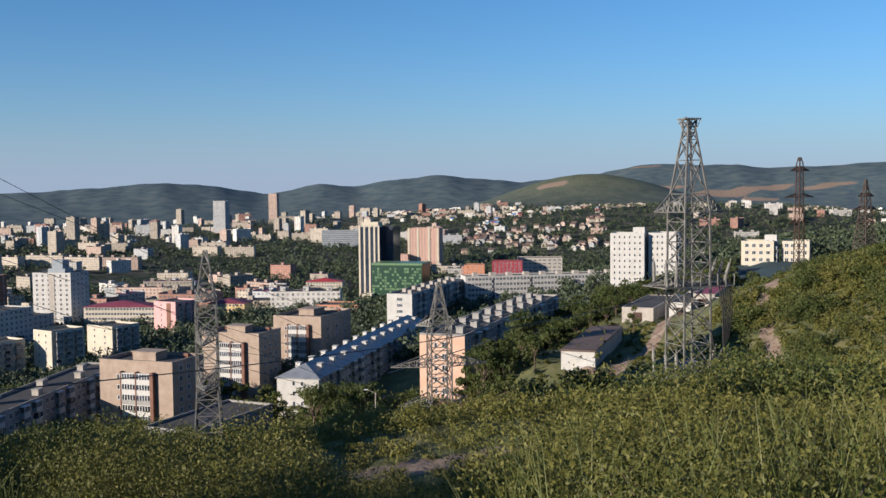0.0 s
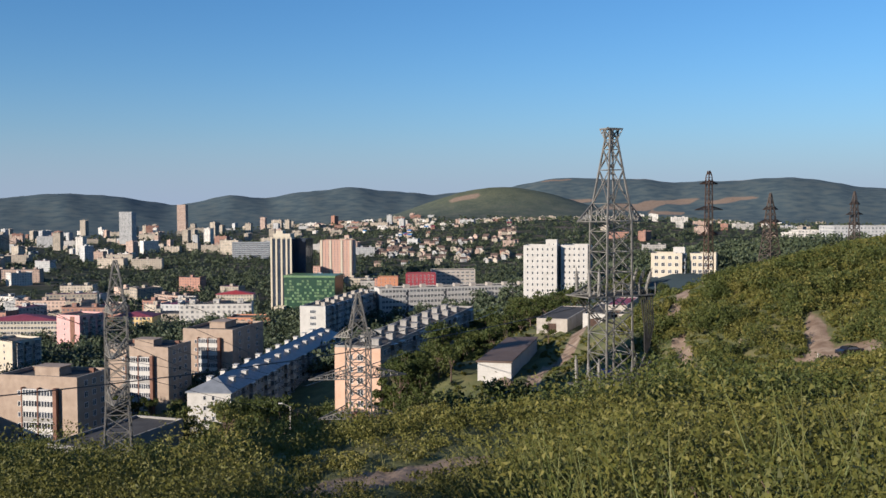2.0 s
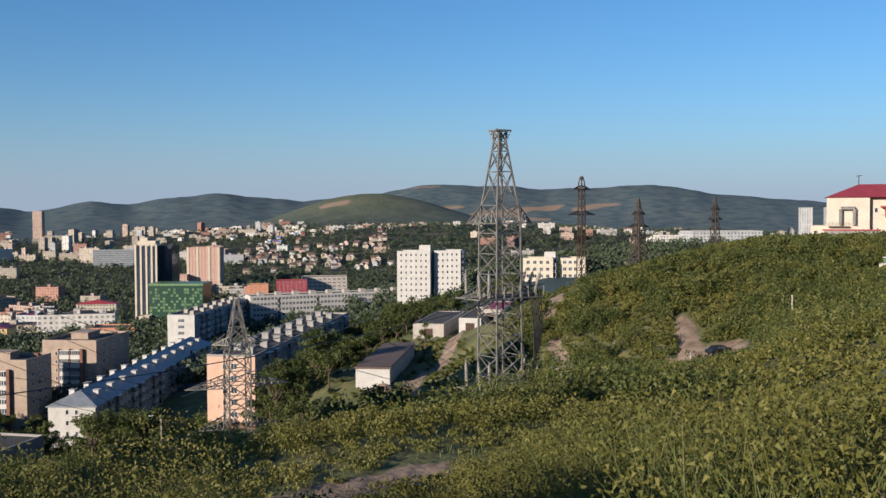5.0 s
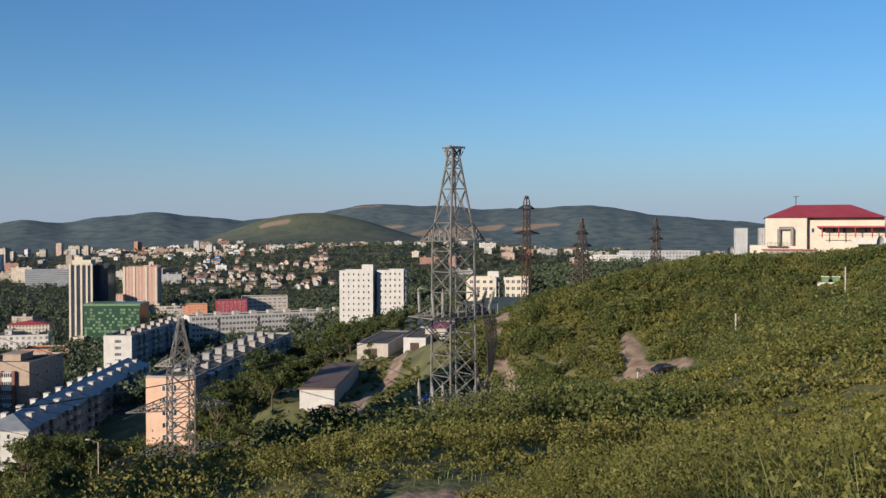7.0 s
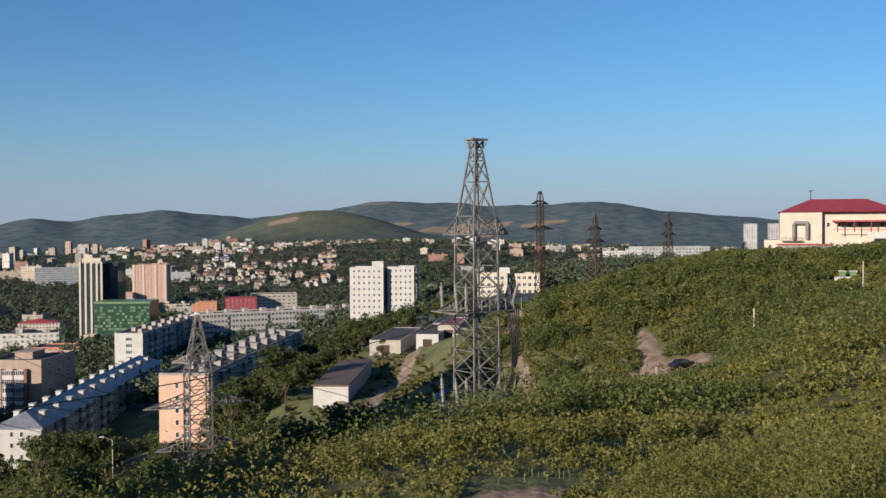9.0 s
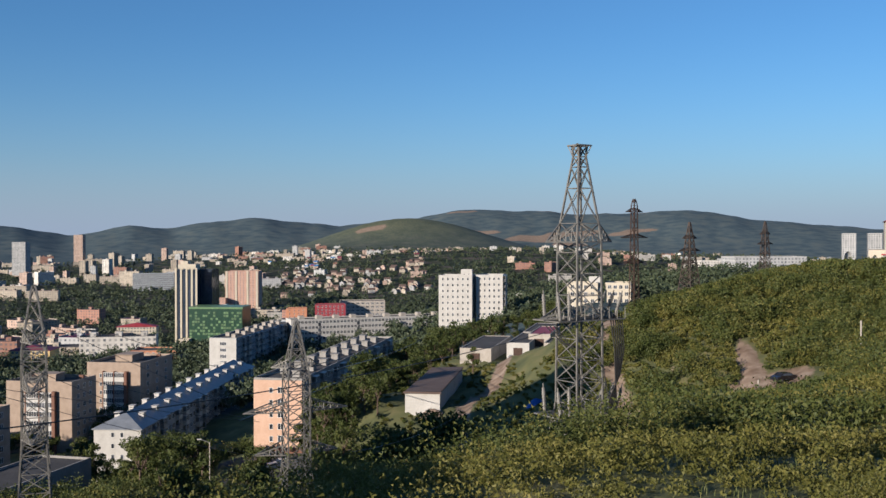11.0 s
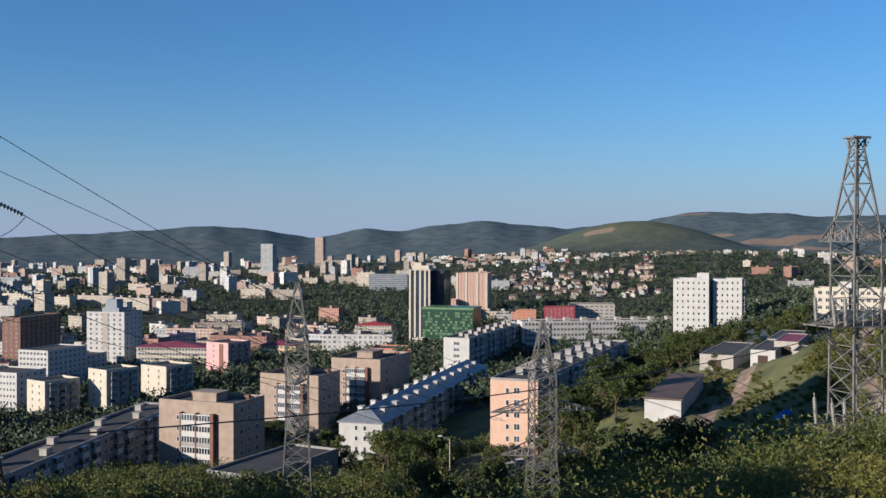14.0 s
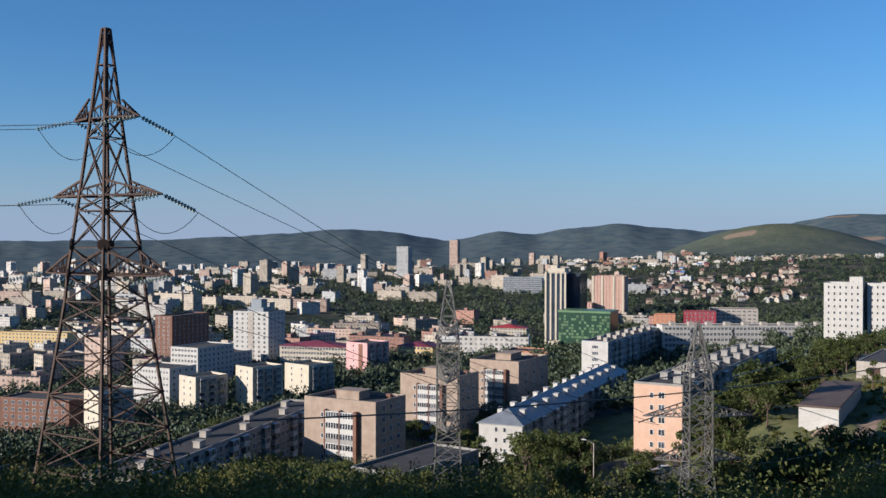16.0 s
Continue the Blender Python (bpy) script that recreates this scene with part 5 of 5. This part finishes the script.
WAY = ((-1, -4), (0, 0), (-2, 3), (-4.5, 7), (-6.4, 8), (-9, 9))
HEIGHTS = (2.0, 1.6, 2.4, 1.3, 1.0)
# eyes along the way (x, y, z), the bearings that they see, and the slope down to the crowns at those bearings
EYES = (
    (0, 0, 0, (-24, -14, -6, -2, 4, 5.5, 7, 10, 14, 18, 26), (0.217, 0.235, 0.262, 0.30, 0.295, 0.262, 0.243, 0.205, 0.168, 0.172, 0.168)),
    (-1.0, 1.5, -0.39, (-17, -8, -1, 2, 9, 12, 15, 18, 21, 25, 32), (0.234, 0.245, 0.29, 0.30, 0.285, 0.235, 0.205, 0.188, 0.16, 0.137, 0.128)),
    (-2.1, 3.1, -0.74, (-11, -1, 3, 5, 11, 13, 18, 25, 30, 34, 39), (0.228, 0.245, 0.28, 0.29, 0.28, 0.245, 0.235, 0.21, 0.19, 0.155, 0.135)),
    (-3.1, 5.3, -1.1, (-8, 6, 18, 30, 38, 43), (0.25, 0.26, 0.235, 0.20, 0.168, 0.165)),
    (-4.5, 6.9, -1.3, (-13, 5, 18, 28, 38), (0.235, 0.24, 0.235, 0.20, 0.19)),
    (-6.1, 7.8, -1.6, (-22, -5, 5, 18, 28), (0.225, 0.215, 0.205, 0.22, 0.22)),
    (-7.1, 8.5, -1.7, (-27, -18, -8, 5, 11, 20), (0.235, 0.23, 0.205, 0.198, 0.19, 0.215)),
    (-8.7, 9.0, -2.1, (-34, -20, -8, 5, 16), (0.205, 0.225, 0.215, 0.205, 0.20)),
)
pts_near = []


def crown_limit(x, y):
    """How high a crown may rise at x, y without hiding what lies beyond."""
    top = 99.0
    for ex, ey, ez, bs_, sl in EYES:
        b = math.degrees(math.atan2(x - ex, y - ey))
        d = math.hypot(x - ex, y - ey)
        if bs_[0] - min(40, 4 + 100 / d) < b < bs_[-1] + min(40, 4 + 110 / d):
            slope = float(np.interp(b, bs_, sl))
            if y > 22.6 and ey < 4:
                slope = min(slope, 0.24)
            top = min(top, ez - (slope - (0.035 if y > 28.5 and (b < 20 and ey < 4 or 2 < b < 20) else 0)) * d)
    return top


tries = 0
while len(pts_near) < 298 and tries < 16000:
    tries += 1
    b = rnd.uniform(-42, 60)
    d = 4 + 42 * rnd.random() ** 0.9
    x, y = -4 + d * math.sin(radians(b)), 4 + d * math.cos(radians(b))
    if rnd.random() < 0.2:
        x, y = rnd.uniform(1.0, 7), rnd.uniform(5.0, 13)
    if rnd.random() < 0.35:
        x, y = rnd.uniform(-26, 2), rnd.uniform(13, 26)
    if not path_clear(x, y):
        continue
    near = min(math.hypot(x - e[0], y - e[1]) for e in EYES)
    if near < 4.0 or (near < 5.5 and not (x > 0.8 and y < 12)):
        continue
    room = crown_limit(x, y) - gz(x, y) + 0.1
    k = rnd.choice((0, 2, 1)) if room > 2.1 else rnd.choice((0, 1, 3, 4))
    sc = min(rnd.uniform(1.2, 1.9), room / HEIGHTS[k] * (rnd.uniform(0.88, 1.04) if x > 0.8 and y < 13 else rnd.uniform(0.74, 0.94)))
    sc = min(sc, max(0.45, (near - 2.2) / 2.2))
    if sc < 0.4:
        continue
    if any(math.hypot(x - p, y - q) < 0.85 * max(sc, w) for p, q, w in pts_near):
        continue
    pts_near.append((x, y, sc))
    plant((FINE if near < 12 else NEAR)[k], x, y, sc, "leafy green shrub with thin stems on the hillside", "shrub", "hillside shrubs")

# low bushes that fill the gaps between the shrubs
SEEN = ((79, 149), (81, 150), (78, 156), (84, 152), (74, 154), (81, 160), (85, 168), (76, 145), (106, 144), (112, 144), (62, 168), (66, 186), (80, 222), (88, 244), (139, 181), (58, 150))
skyb = np.arange(10, 60, 0.5)
skyd = np.arange(70, 330, 4.0)
EX, EY, EZ = -3.5, 6.0, -1.2
SB, SD = np.meshgrid(np.radians(skyb), skyd)
skyline = ((ground(EX + SD * np.sin(SB), EY + SD * np.cos(SB)) - EZ) / SD).max(0)


def sight_room(x, y, z):
    """How tall a bush may be without covering the car, the tracks or the crest."""
    top = 9.0
    for tx, ty in SEEN:
        dx, dy = tx - EX, ty - EY
        L = math.hypot(dx, dy)
        t = ((x - EX) * dx + (y - EY) * dy) / L
        if (22 if 77 < tx < 85 and ty < 158 else L - 60) < t < L + 1 and abs((x - EX) * dy - (y - EY) * dx) / L < 5.5:
            top = min(top, EZ + (gz(tx, ty) - 0.4 - EZ) * t / L - z)
    d = math.hypot(x - EX, y - EY)
    b = math.degrees(math.atan2(x - EX, y - EY))
    if b > 14 and d > 60:
        top = min(top, EZ + float(np.interp(b, skyb, skyline)) * d + 2.0 - z)
    return top


rg = np.random.default_rng(75)
under = []
for k in range(9000):
    b = rg.uniform(-44, 62)
    d = 5 + 45 * rg.random() ** 0.8
    x, y = -4 + d * math.sin(radians(b)), 4 + d * math.cos(radians(b))
    if float(dirt_at(x, y)) > 0.3:
        continue
    near = min(math.hypot(x - e[0], y - e[1]) for e in EYES)
    if near < 3.6:
        continue
    z = gz(x, y)
    room = crown_limit(x, y) - z
    h = min(rg.uniform(0.7, 2.4), room * (rg.uniform(0.55, 0.95) if x > 0.8 and y < 13 else rg.uniform(0.4, 0.85)))
    if y > 22.6 and abs(x) < 14:
        h = max(h, rg.uniform(0.4, 0.75))
    h = max(h, 0.22)
    r = max(0.5, h * rg.uniform(0.5, 0.85))
    bl = [(x + rg.normal() * r * 0.5, y + rg.normal() * r * 0.5, h * rg.uniform(0.25, 0.8), r * rg.uniform(0.25, 0.5), h * rg.uniform(0.15, 0.35)) for q in range(6)]
    lc = leaf_cloud(rg, 420 if near < 14 else 220, bl, 0.014 + near * 0.0015, tri=True)
    lc[:, :, 2] = np.maximum(lc[:, :, 2], 0.02) + z
    under.append(lc)
    if len(under) > 3000:
        break
tagged(new("undergrowth", swarm("undergrowth", np.concatenate(under), 3, [M["leaf"]])), "tangled olive green undergrowth between the shrubs", "undergrowth", kind="stuff")

# scrub further down the slope and over the ridge: too many to count
rg = np.random.default_rng(77)
light, dark = [], []
n = 0
for k in range(60000):
    b = rg.uniform(-42, 58) if rg.random() < 0.35 else rg.uniform(8, 45)
    d = 32 + 300 * rg.random() ** 0.75 if rg.random() < 0.5 else 45 + 220 * rg.random() ** 0.7
    x, y = d * math.sin(radians(b)), d * math.cos(radians(b))
    if (d > 280 and b < 6) or inside_house(x, y) or (-10 < x < 11 and 196 < y < 238):
        continue
    if float(dirt_at(x, y)) > 0.3 or (26 < x < 62 and 196 < y < 300 and rg.random() < 0.6) or (32 < x < 56 and 135 < y < 200 and rg.random() < 0.6) or (60 < x < 84 and 215 < y < 300):
        continue
    if 130 < x and y > 205 and (x - 150) * 0.6 + (y - 215) * 0.8 > 6:
        continue
    v = noise.noise(Vector((x * 0.045, y * 0.045, 5)))
    tall = d > 45 and noise.noise(Vector((x * 0.13, y * 0.13, 2))) + 0.5 * v > 0.2
    if b < 6 and d > 130:
        tall = v > -0.15
    h = rg.uniform(2.2, 4.8) if tall else rg.uniform(0.5, 1.7)
    if 26 < x < 62 and 135 < y < 300:
        h = rg.uniform(0.25, 0.8)
    r = max(0.5, h * rg.uniform(0.55, 0.9))
    z = gz(x, y)
    h = min(h, sight_room(x, y, z) if d > 25 else 9.0)
    h = max(h, rg.uniform(0.3, 0.6))
    if d < 48 and crown_limit(x, y) - z < h * 0.9:
        continue
    bl = [(x + rg.normal() * r * 0.4, y + rg.normal() * r * 0.4, h * rg.uniform(0.3, 0.78), r * rg.uniform(0.35, 0.6), h * rg.uniform(0.2, 0.4)) for q in range(5)]
    lc = leaf_cloud(rg, 120 if tall else 56, bl, 0.07 + d * 0.00085, tri=True)
    lc[:, :, 2] += z
    (dark if (tall and rg.random() < 0.8) or rg.random() < 0.16 else light).append(lc)
    n += 1
    if n > 20000:
        break
for k in range(5200):
    b, d = rg.uniform(9, 46), 50 + 215 * rg.random() ** 0.65
    x, y = EX + d * math.sin(radians(b)), EY + d * math.cos(radians(b))
    if float(dirt_at(x, y)) > 0.2 or inside_house(x, y) or (26 < x < 62 and 135 < y < 300) or (60 < x < 84 and 215 < y < 300):
        continue
    if (130 < x and y > 205 and (x - 150) * 0.6 + (y - 215) * 0.8 > 0) or noise.noise(Vector((x * 0.07, y * 0.07, 8))) < rg.uniform(-0.25, 0.35):
        continue
    z = gz(x, y)
    h = min(rg.uniform(2.2, 4.6), sight_room(x, y, z))
    if h < 1.4:
        continue
    r = h * rg.uniform(0.55, 0.85)
    bl = []
    for q in range(8):
        a, w = rg.uniform(0, 6.28), r * math.sqrt(rg.random())
        bl.append((x + w * math.cos(a), y + w * math.sin(a), h * rg.uniform(0.3, 0.75), r * rg.uniform(0.3, 0.5), h * rg.uniform(0.18, 0.28)))
    lc = leaf_cloud(rg, 230, bl, 0.06 + d * 0.0008, tri=True)
    lc[:, :, 2] = np.maximum(lc[:, :, 2], 0.0) + z
    (dark if rg.random() < 0.6 else light).append(lc)
tagged(new("hillside_scrub", swarm("hillside_scrub", np.concatenate(light), 3, [M["leaf"]])), "dense olive green scrub covering the hillside", "scrub", kind="stuff")
tagged(new("dark_thicket", swarm("dark_thicket", np.concatenate(dark), 3, [M["treeleaf"]])), "darker green thickets among the hillside scrub", "scrub", kind="stuff")


def tree(seed, h, r, n, size):
    rg = np.random.default_rng(seed)
    s = Shape()
    s.bar((0, 0, -0.8), (0.1, 0.05, h * 0.45), 0.4, 0, 0.24)
    blobs = []
    for k in range(11):
        a = 6.28 * k / 11 + rg.normal() * 0.3
        z = h * rg.uniform(0.38, 0.92)
        q = r * rg.uniform(0.25, 0.8) * (1.1 - abs(z / h - 0.6))
        p = (q * math.cos(a), q * math.sin(a), z)
        s.bar((0.05, 0.02, h * rg.uniform(0.25, 0.45)), p, 0.16, 0, 0.05)
        rr = r * rg.uniform(0.26, 0.45)
        blobs.append((*p, rr, rr * rg.uniform(0.6, 0.95)))
    return swarm("crown", leaf_cloud(rg, n, blobs, size), 4, [M["treeleaf"]]), s.mesh("trunk", [M["bark"]])


TREES = [tree(60 + k, h, r, 1000, 0.32) for k, (h, r) in enumerate(((9, 3.6), (11, 4.2), (7.5, 3.4), (10, 3.2)))]
tree_spots = []
for cx, cy, rx, ry, cnt in ((23, 222, 3, 14, 10), (36, 262, 8, 30, 22), (46, 300, 10, 20, 16), (-22, 252, 9, 22, 26), (14, 212, 6, 18, 20), (-12, 212, 12, 16, 14), (56, 330, 16, 45, 44), (80, 400, 26, 40, 30), (100, 345, 18, 26, 22), (-40, 240, 14, 20, 14), (-62, 320, 10, 10, 8), (-46, 300, 4, 16, 8), (-130, 300, 14, 30, 10), (18, 180, 9, 16, 12), (-6, 180, 14, 14, 16), (24, 250, 5, 16, 12)):
    for k in range(cnt):
        tree_spots.append((cx + rnd.gauss(0, rx * 0.55), cy + rnd.gauss(0, ry * 0.55)))


for k in range(9):
    tree_spots.append((26 + rnd.gauss(0, 4.5), 150 + rnd.gauss(0, 8)))
for x, y in tree_spots:
    if inside_house(x, y) or (-8 < x < 10 and 205 < y < 236) or (34 < x < 52 and 120 < y < 250):
        continue
    c, t = TREES[rnd.randrange(4)]
    sc = rnd.uniform(0.65, 1.1) * (0.72 if y < 205 else 1.0)
    if 12 < x < 40 and 125 < y < 170:
        sc = max(0.5, min(1.3, (-30.5 - gz(x, y)) / 10.0))
    e = thing("tree", "leafy green broadleaf tree among the apartment blocks", "tree", None, "trees among the blocks")
    e.matrix_world = Matrix.Translation((x, y, gz(x, y) - 0.2)) @ Matrix.Rotation(rnd.uniform(0, 6.28), 4, "Z") @ Matrix.Scale(sc, 4)
    part("crown", c, e)
    part("trunk", t, e)

# woods and street trees through the valley
cloud = []
n = 0
cells = {}
for p in spots:
    cells.setdefault((int(p[0] // 60), int(p[1] // 60)), []).append(p)
for k in range(90000):
    b = rg.uniform(-41, 36)
    d = 330 * (2950 / 330) ** rg.random()
    x, y = d * math.sin(radians(b)), d * math.cos(radians(b))
    if b > 10 and d < 420 or inside_house(x, y):
        continue
    v = noise.noise(Vector((x * 0.004, y * 0.004, 9.0)))
    if v < rg.uniform(-0.7, 0.2) and not (b > 5 and 1000 < d < 2600):
        continue
    ci, cj = int(x // 60), int(y // 60)
    if any(math.hypot(p[0] - x, p[1] - y) < 17 for i in (-1, 0, 1) for j in (-1, 0, 1) for p in cells.get((ci + i, cj + j), ())):
        continue
    h = rg.uniform(5, 10.5)
    r = h * rg.uniform(0.34, 0.5)
    m = 44 if d < 900 else 24 if d < 1800 else 14
    bl = [(x + rg.normal() * r * 0.4, y + rg.normal() * r * 0.4, h * rg.uniform(0.35, 0.8), r * rg.uniform(0.5, 0.75), h * rg.uniform(0.16, 0.3)) for q in range(4)]
    lc = leaf_cloud(rg, m, bl, 0.62 + d * 0.0006, tri=True)
    lc[:, :, 2] += gz(x, y)
    cloud.append(lc)
    n += 1
    if n > 24000:
        break
tagged(new("valley_woods", swarm("valley_woods", np.concatenate(cloud), 3, [M["farleaf"]])), "dark green trees and woods through the valley city", "woods", kind="stuff")

# tall grass round the camera
gq = []
for k in range(46000):
    b = rg.uniform(-40, 52)
    d = 2.6 + 30 * rg.random() ** 1.4
    x, y = -4 + d * math.sin(radians(b)), 4 + d * math.cos(radians(b))
    if rg.random() < 0.14:
        x, y = rg.uniform(0.6, 6), rg.uniform(5.5, 12)
    v = noise.noise(Vector((x * 0.25, y * 0.25, 1.0)))
    if v < rg.uniform(-0.35, 0.35) or float(dirt_at(x, y)) > 0.5:
        continue
    z = gz(x, y)
    h = min(rg.uniform(0.35, 1.05) * (1.1 + v) + (rg.uniform(0.2, 0.9) if x > 0.6 and y < 12 else 0), max(0.15, crown_limit(x, y) - z + (0.12 if x > 0.6 and y < 12 else -0.1)))
    a = rg.uniform(0, 6.28)
    ux, uy = math.cos(a) * 0.006, math.sin(a) * 0.006
    lx, ly = rg.normal() * 0.18 * h, rg.normal() * 0.18 * h
    gq.append(((x - ux, y - uy, z), (x + ux, y + uy, z), (x + lx * 0.5 + ux, y + ly * 0.5 + uy, z + h * 0.65), (x + lx * 0.5 - ux, y + ly * 0.5 - uy, z + h * 0.65)))
    gq.append(((x + lx * 0.5 - ux, y + ly * 0.5 - uy, z + h * 0.65), (x + lx * 0.5 + ux, y + ly * 0.5 + uy, z + h * 0.65), (x + lx * 1.3 + ux * 0.2, y + ly * 1.3 + uy * 0.2, z + h), (x + lx * 1.3 - ux * 0.2, y + ly * 1.3 - uy * 0.2, z + h)))
tagged(new("tall_grass", swarm("tall_grass", np.array(gq), 4, [M["grass"]])), "tall green and straw-coloured grass blades", "grass", kind="stuff")


# ---- cars, poles, lamps ----
def car_thing(x, y, turn, paint, label):
    e = thing("car", label, "car", pose(x, y, gz(x, y) + 0.02, 0, 0, turn), "parked cars")
    prof = ((-2.2, 0.35), (-2.25, 0.75), (-1.9, 0.95), (-1.35, 1.0), (-0.75, 1.48), (0.9, 1.5), (1.5, 1.05), (2.15, 0.92), (2.25, 0.6), (2.2, 0.35))
    s = Shape()
    for sd in (-1, 1):
        s.quad(*[(p[0], sd * (0.85 if p[1] < 1.1 else 0.68), p[1]) for p in (prof if sd < 0 else prof[::-1])])
    for p, q in zip(prof, prof[1:] + prof[:1]):
        wp, wq = (0.85 if p[1] < 1.1 else 0.68), (0.85 if q[1] < 1.1 else 0.68)
        s.quad((p[0], wp, p[1]), (q[0], wq, q[1]), (q[0], -wq, q[1]), (p[0], -wp, p[1]))
    part("body", s.mesh("body", [paint]), e)
    s = Shape()
    for sd in (-1, 1):
        s.quad((-1.2, sd * 0.84, 1.05), (1.3, sd * 0.84, 1.08), (0.85, sd * 0.715, 1.42), (-0.72, sd * 0.715, 1.42))
    s.quad((-1.36, -0.78, 1.03), (-1.36, 0.78, 1.03), (-0.8, 0.66, 1.46), (-0.8, -0.66, 1.46))
    part("window", s.mesh("window", [M["pane"]]), e)
    for a in (-1.35, 1.35):
        for sd in (-0.78, 0.78):
            w = Shape()
            w.disc((a, sd, 0.31), (0, 1, 0), 0.31, 0.2, 14)
            wheel = part("tyre", w.mesh("tyre", [M["rubber"]]), e)
            w = Shape()
            w.disc((a, sd * 1.06, 0.31), (0, 1, 0), 0.19, 0.14, 10)
            part("rim", w.mesh("rim", [M["steel"]]), wheel)
    for sd in (-0.6, 0.6):
        w = Shape()
        w.box(-2.28, -2.2, sd - 0.18, sd + 0.18, 0.66, 0.8)
        part("headlight", w.mesh("headlight", [M["frame"]]), e)


car_thing(81.4, 150.6, 195, M["black"], "black car parked on a dirt turnout")
for x, y, t, p, lb in ((-1.5, 210, 60, "black", "dark car parked beside the peach block"), (3, 216, 30, "carwhite", "white car parked beside the peach block"), (5.5, 219, 30, "carwhite", "pale car parked beside the peach block"), (24.5, 232, 110, "carwhite", "white car parked by the slope"), (26.5, 236, 110, "carwhite", "pale car parked under the slope")):
    car_thing(x, y, t, M[p], lb)


def pole(x, y, top, r, name, label, lamp=False):
    z = gz(x, y)
    e = thing(name, label, "street lamp" if lamp else "pole", pose(x, y, z - 0.3))
    s = Shape()
    s.disc((0, 0, (top - z) / 2 + 0.1), (0, 0, 1), r, top - z + 0.4, 8)
    part("post", s.mesh("post", [M["concrete"]]), e)
    if lamp:
        s = Shape()
        s.bar((0, 0, top - z + 0.2), (-1.6, 0.2, top - z + 0.9), 0.1)
        part("arm", s.mesh("arm", [M["steel"]]), e)
        s = Shape()
        s.box(-2.3, -1.5, 0.05, 0.35, top - z + 0.8, top - z + 1.0)
        part("lamp_head", s.mesh("lamp_head", [M["frame"]]), e)


pole(68.1, 135.1, gz(68.1, 135.1) + 5.6, 0.13, "concrete_pole", "slim pale concrete pole by the dirt track")
pole(93.2, 147.8, gz(93.2, 147.8) + 6.6, 0.14, "concrete_pole", "slim pale concrete pole in the scrub")
pole(132.1, 168.5, gz(132.1, 168.5) + 6.2, 0.14, "concrete_pole", "tall pale concrete pole below the crest")
pole(-9, 198, gz(-9, 198) + 9.0, 0.1, "street_lamp", "grey street lamp with an arm beside parked cars", True)
pole(-23, 262, gz(-23, 262) + 8.0, 0.1, "street_lamp", "grey street lamp beside the white block", True)

# parking beside the peach block
s = Shape()
for i in range(8):
    for j in range(10):
        x0, y0 = -8 + i * 2.2, 200 + j * 3.6
        s.quad(*[(a, b, gz(a, b) + 0.06) for a, b in ((x0, y0), (x0 + 2.2, y0), (x0 + 2.2, y0 + 3.6), (x0, y0 + 3.6))])
tagged(new("parking", s.mesh("parking", [M["asphalt"]])), "old asphalt parking beside the peach block", "pavement", kind="structure")
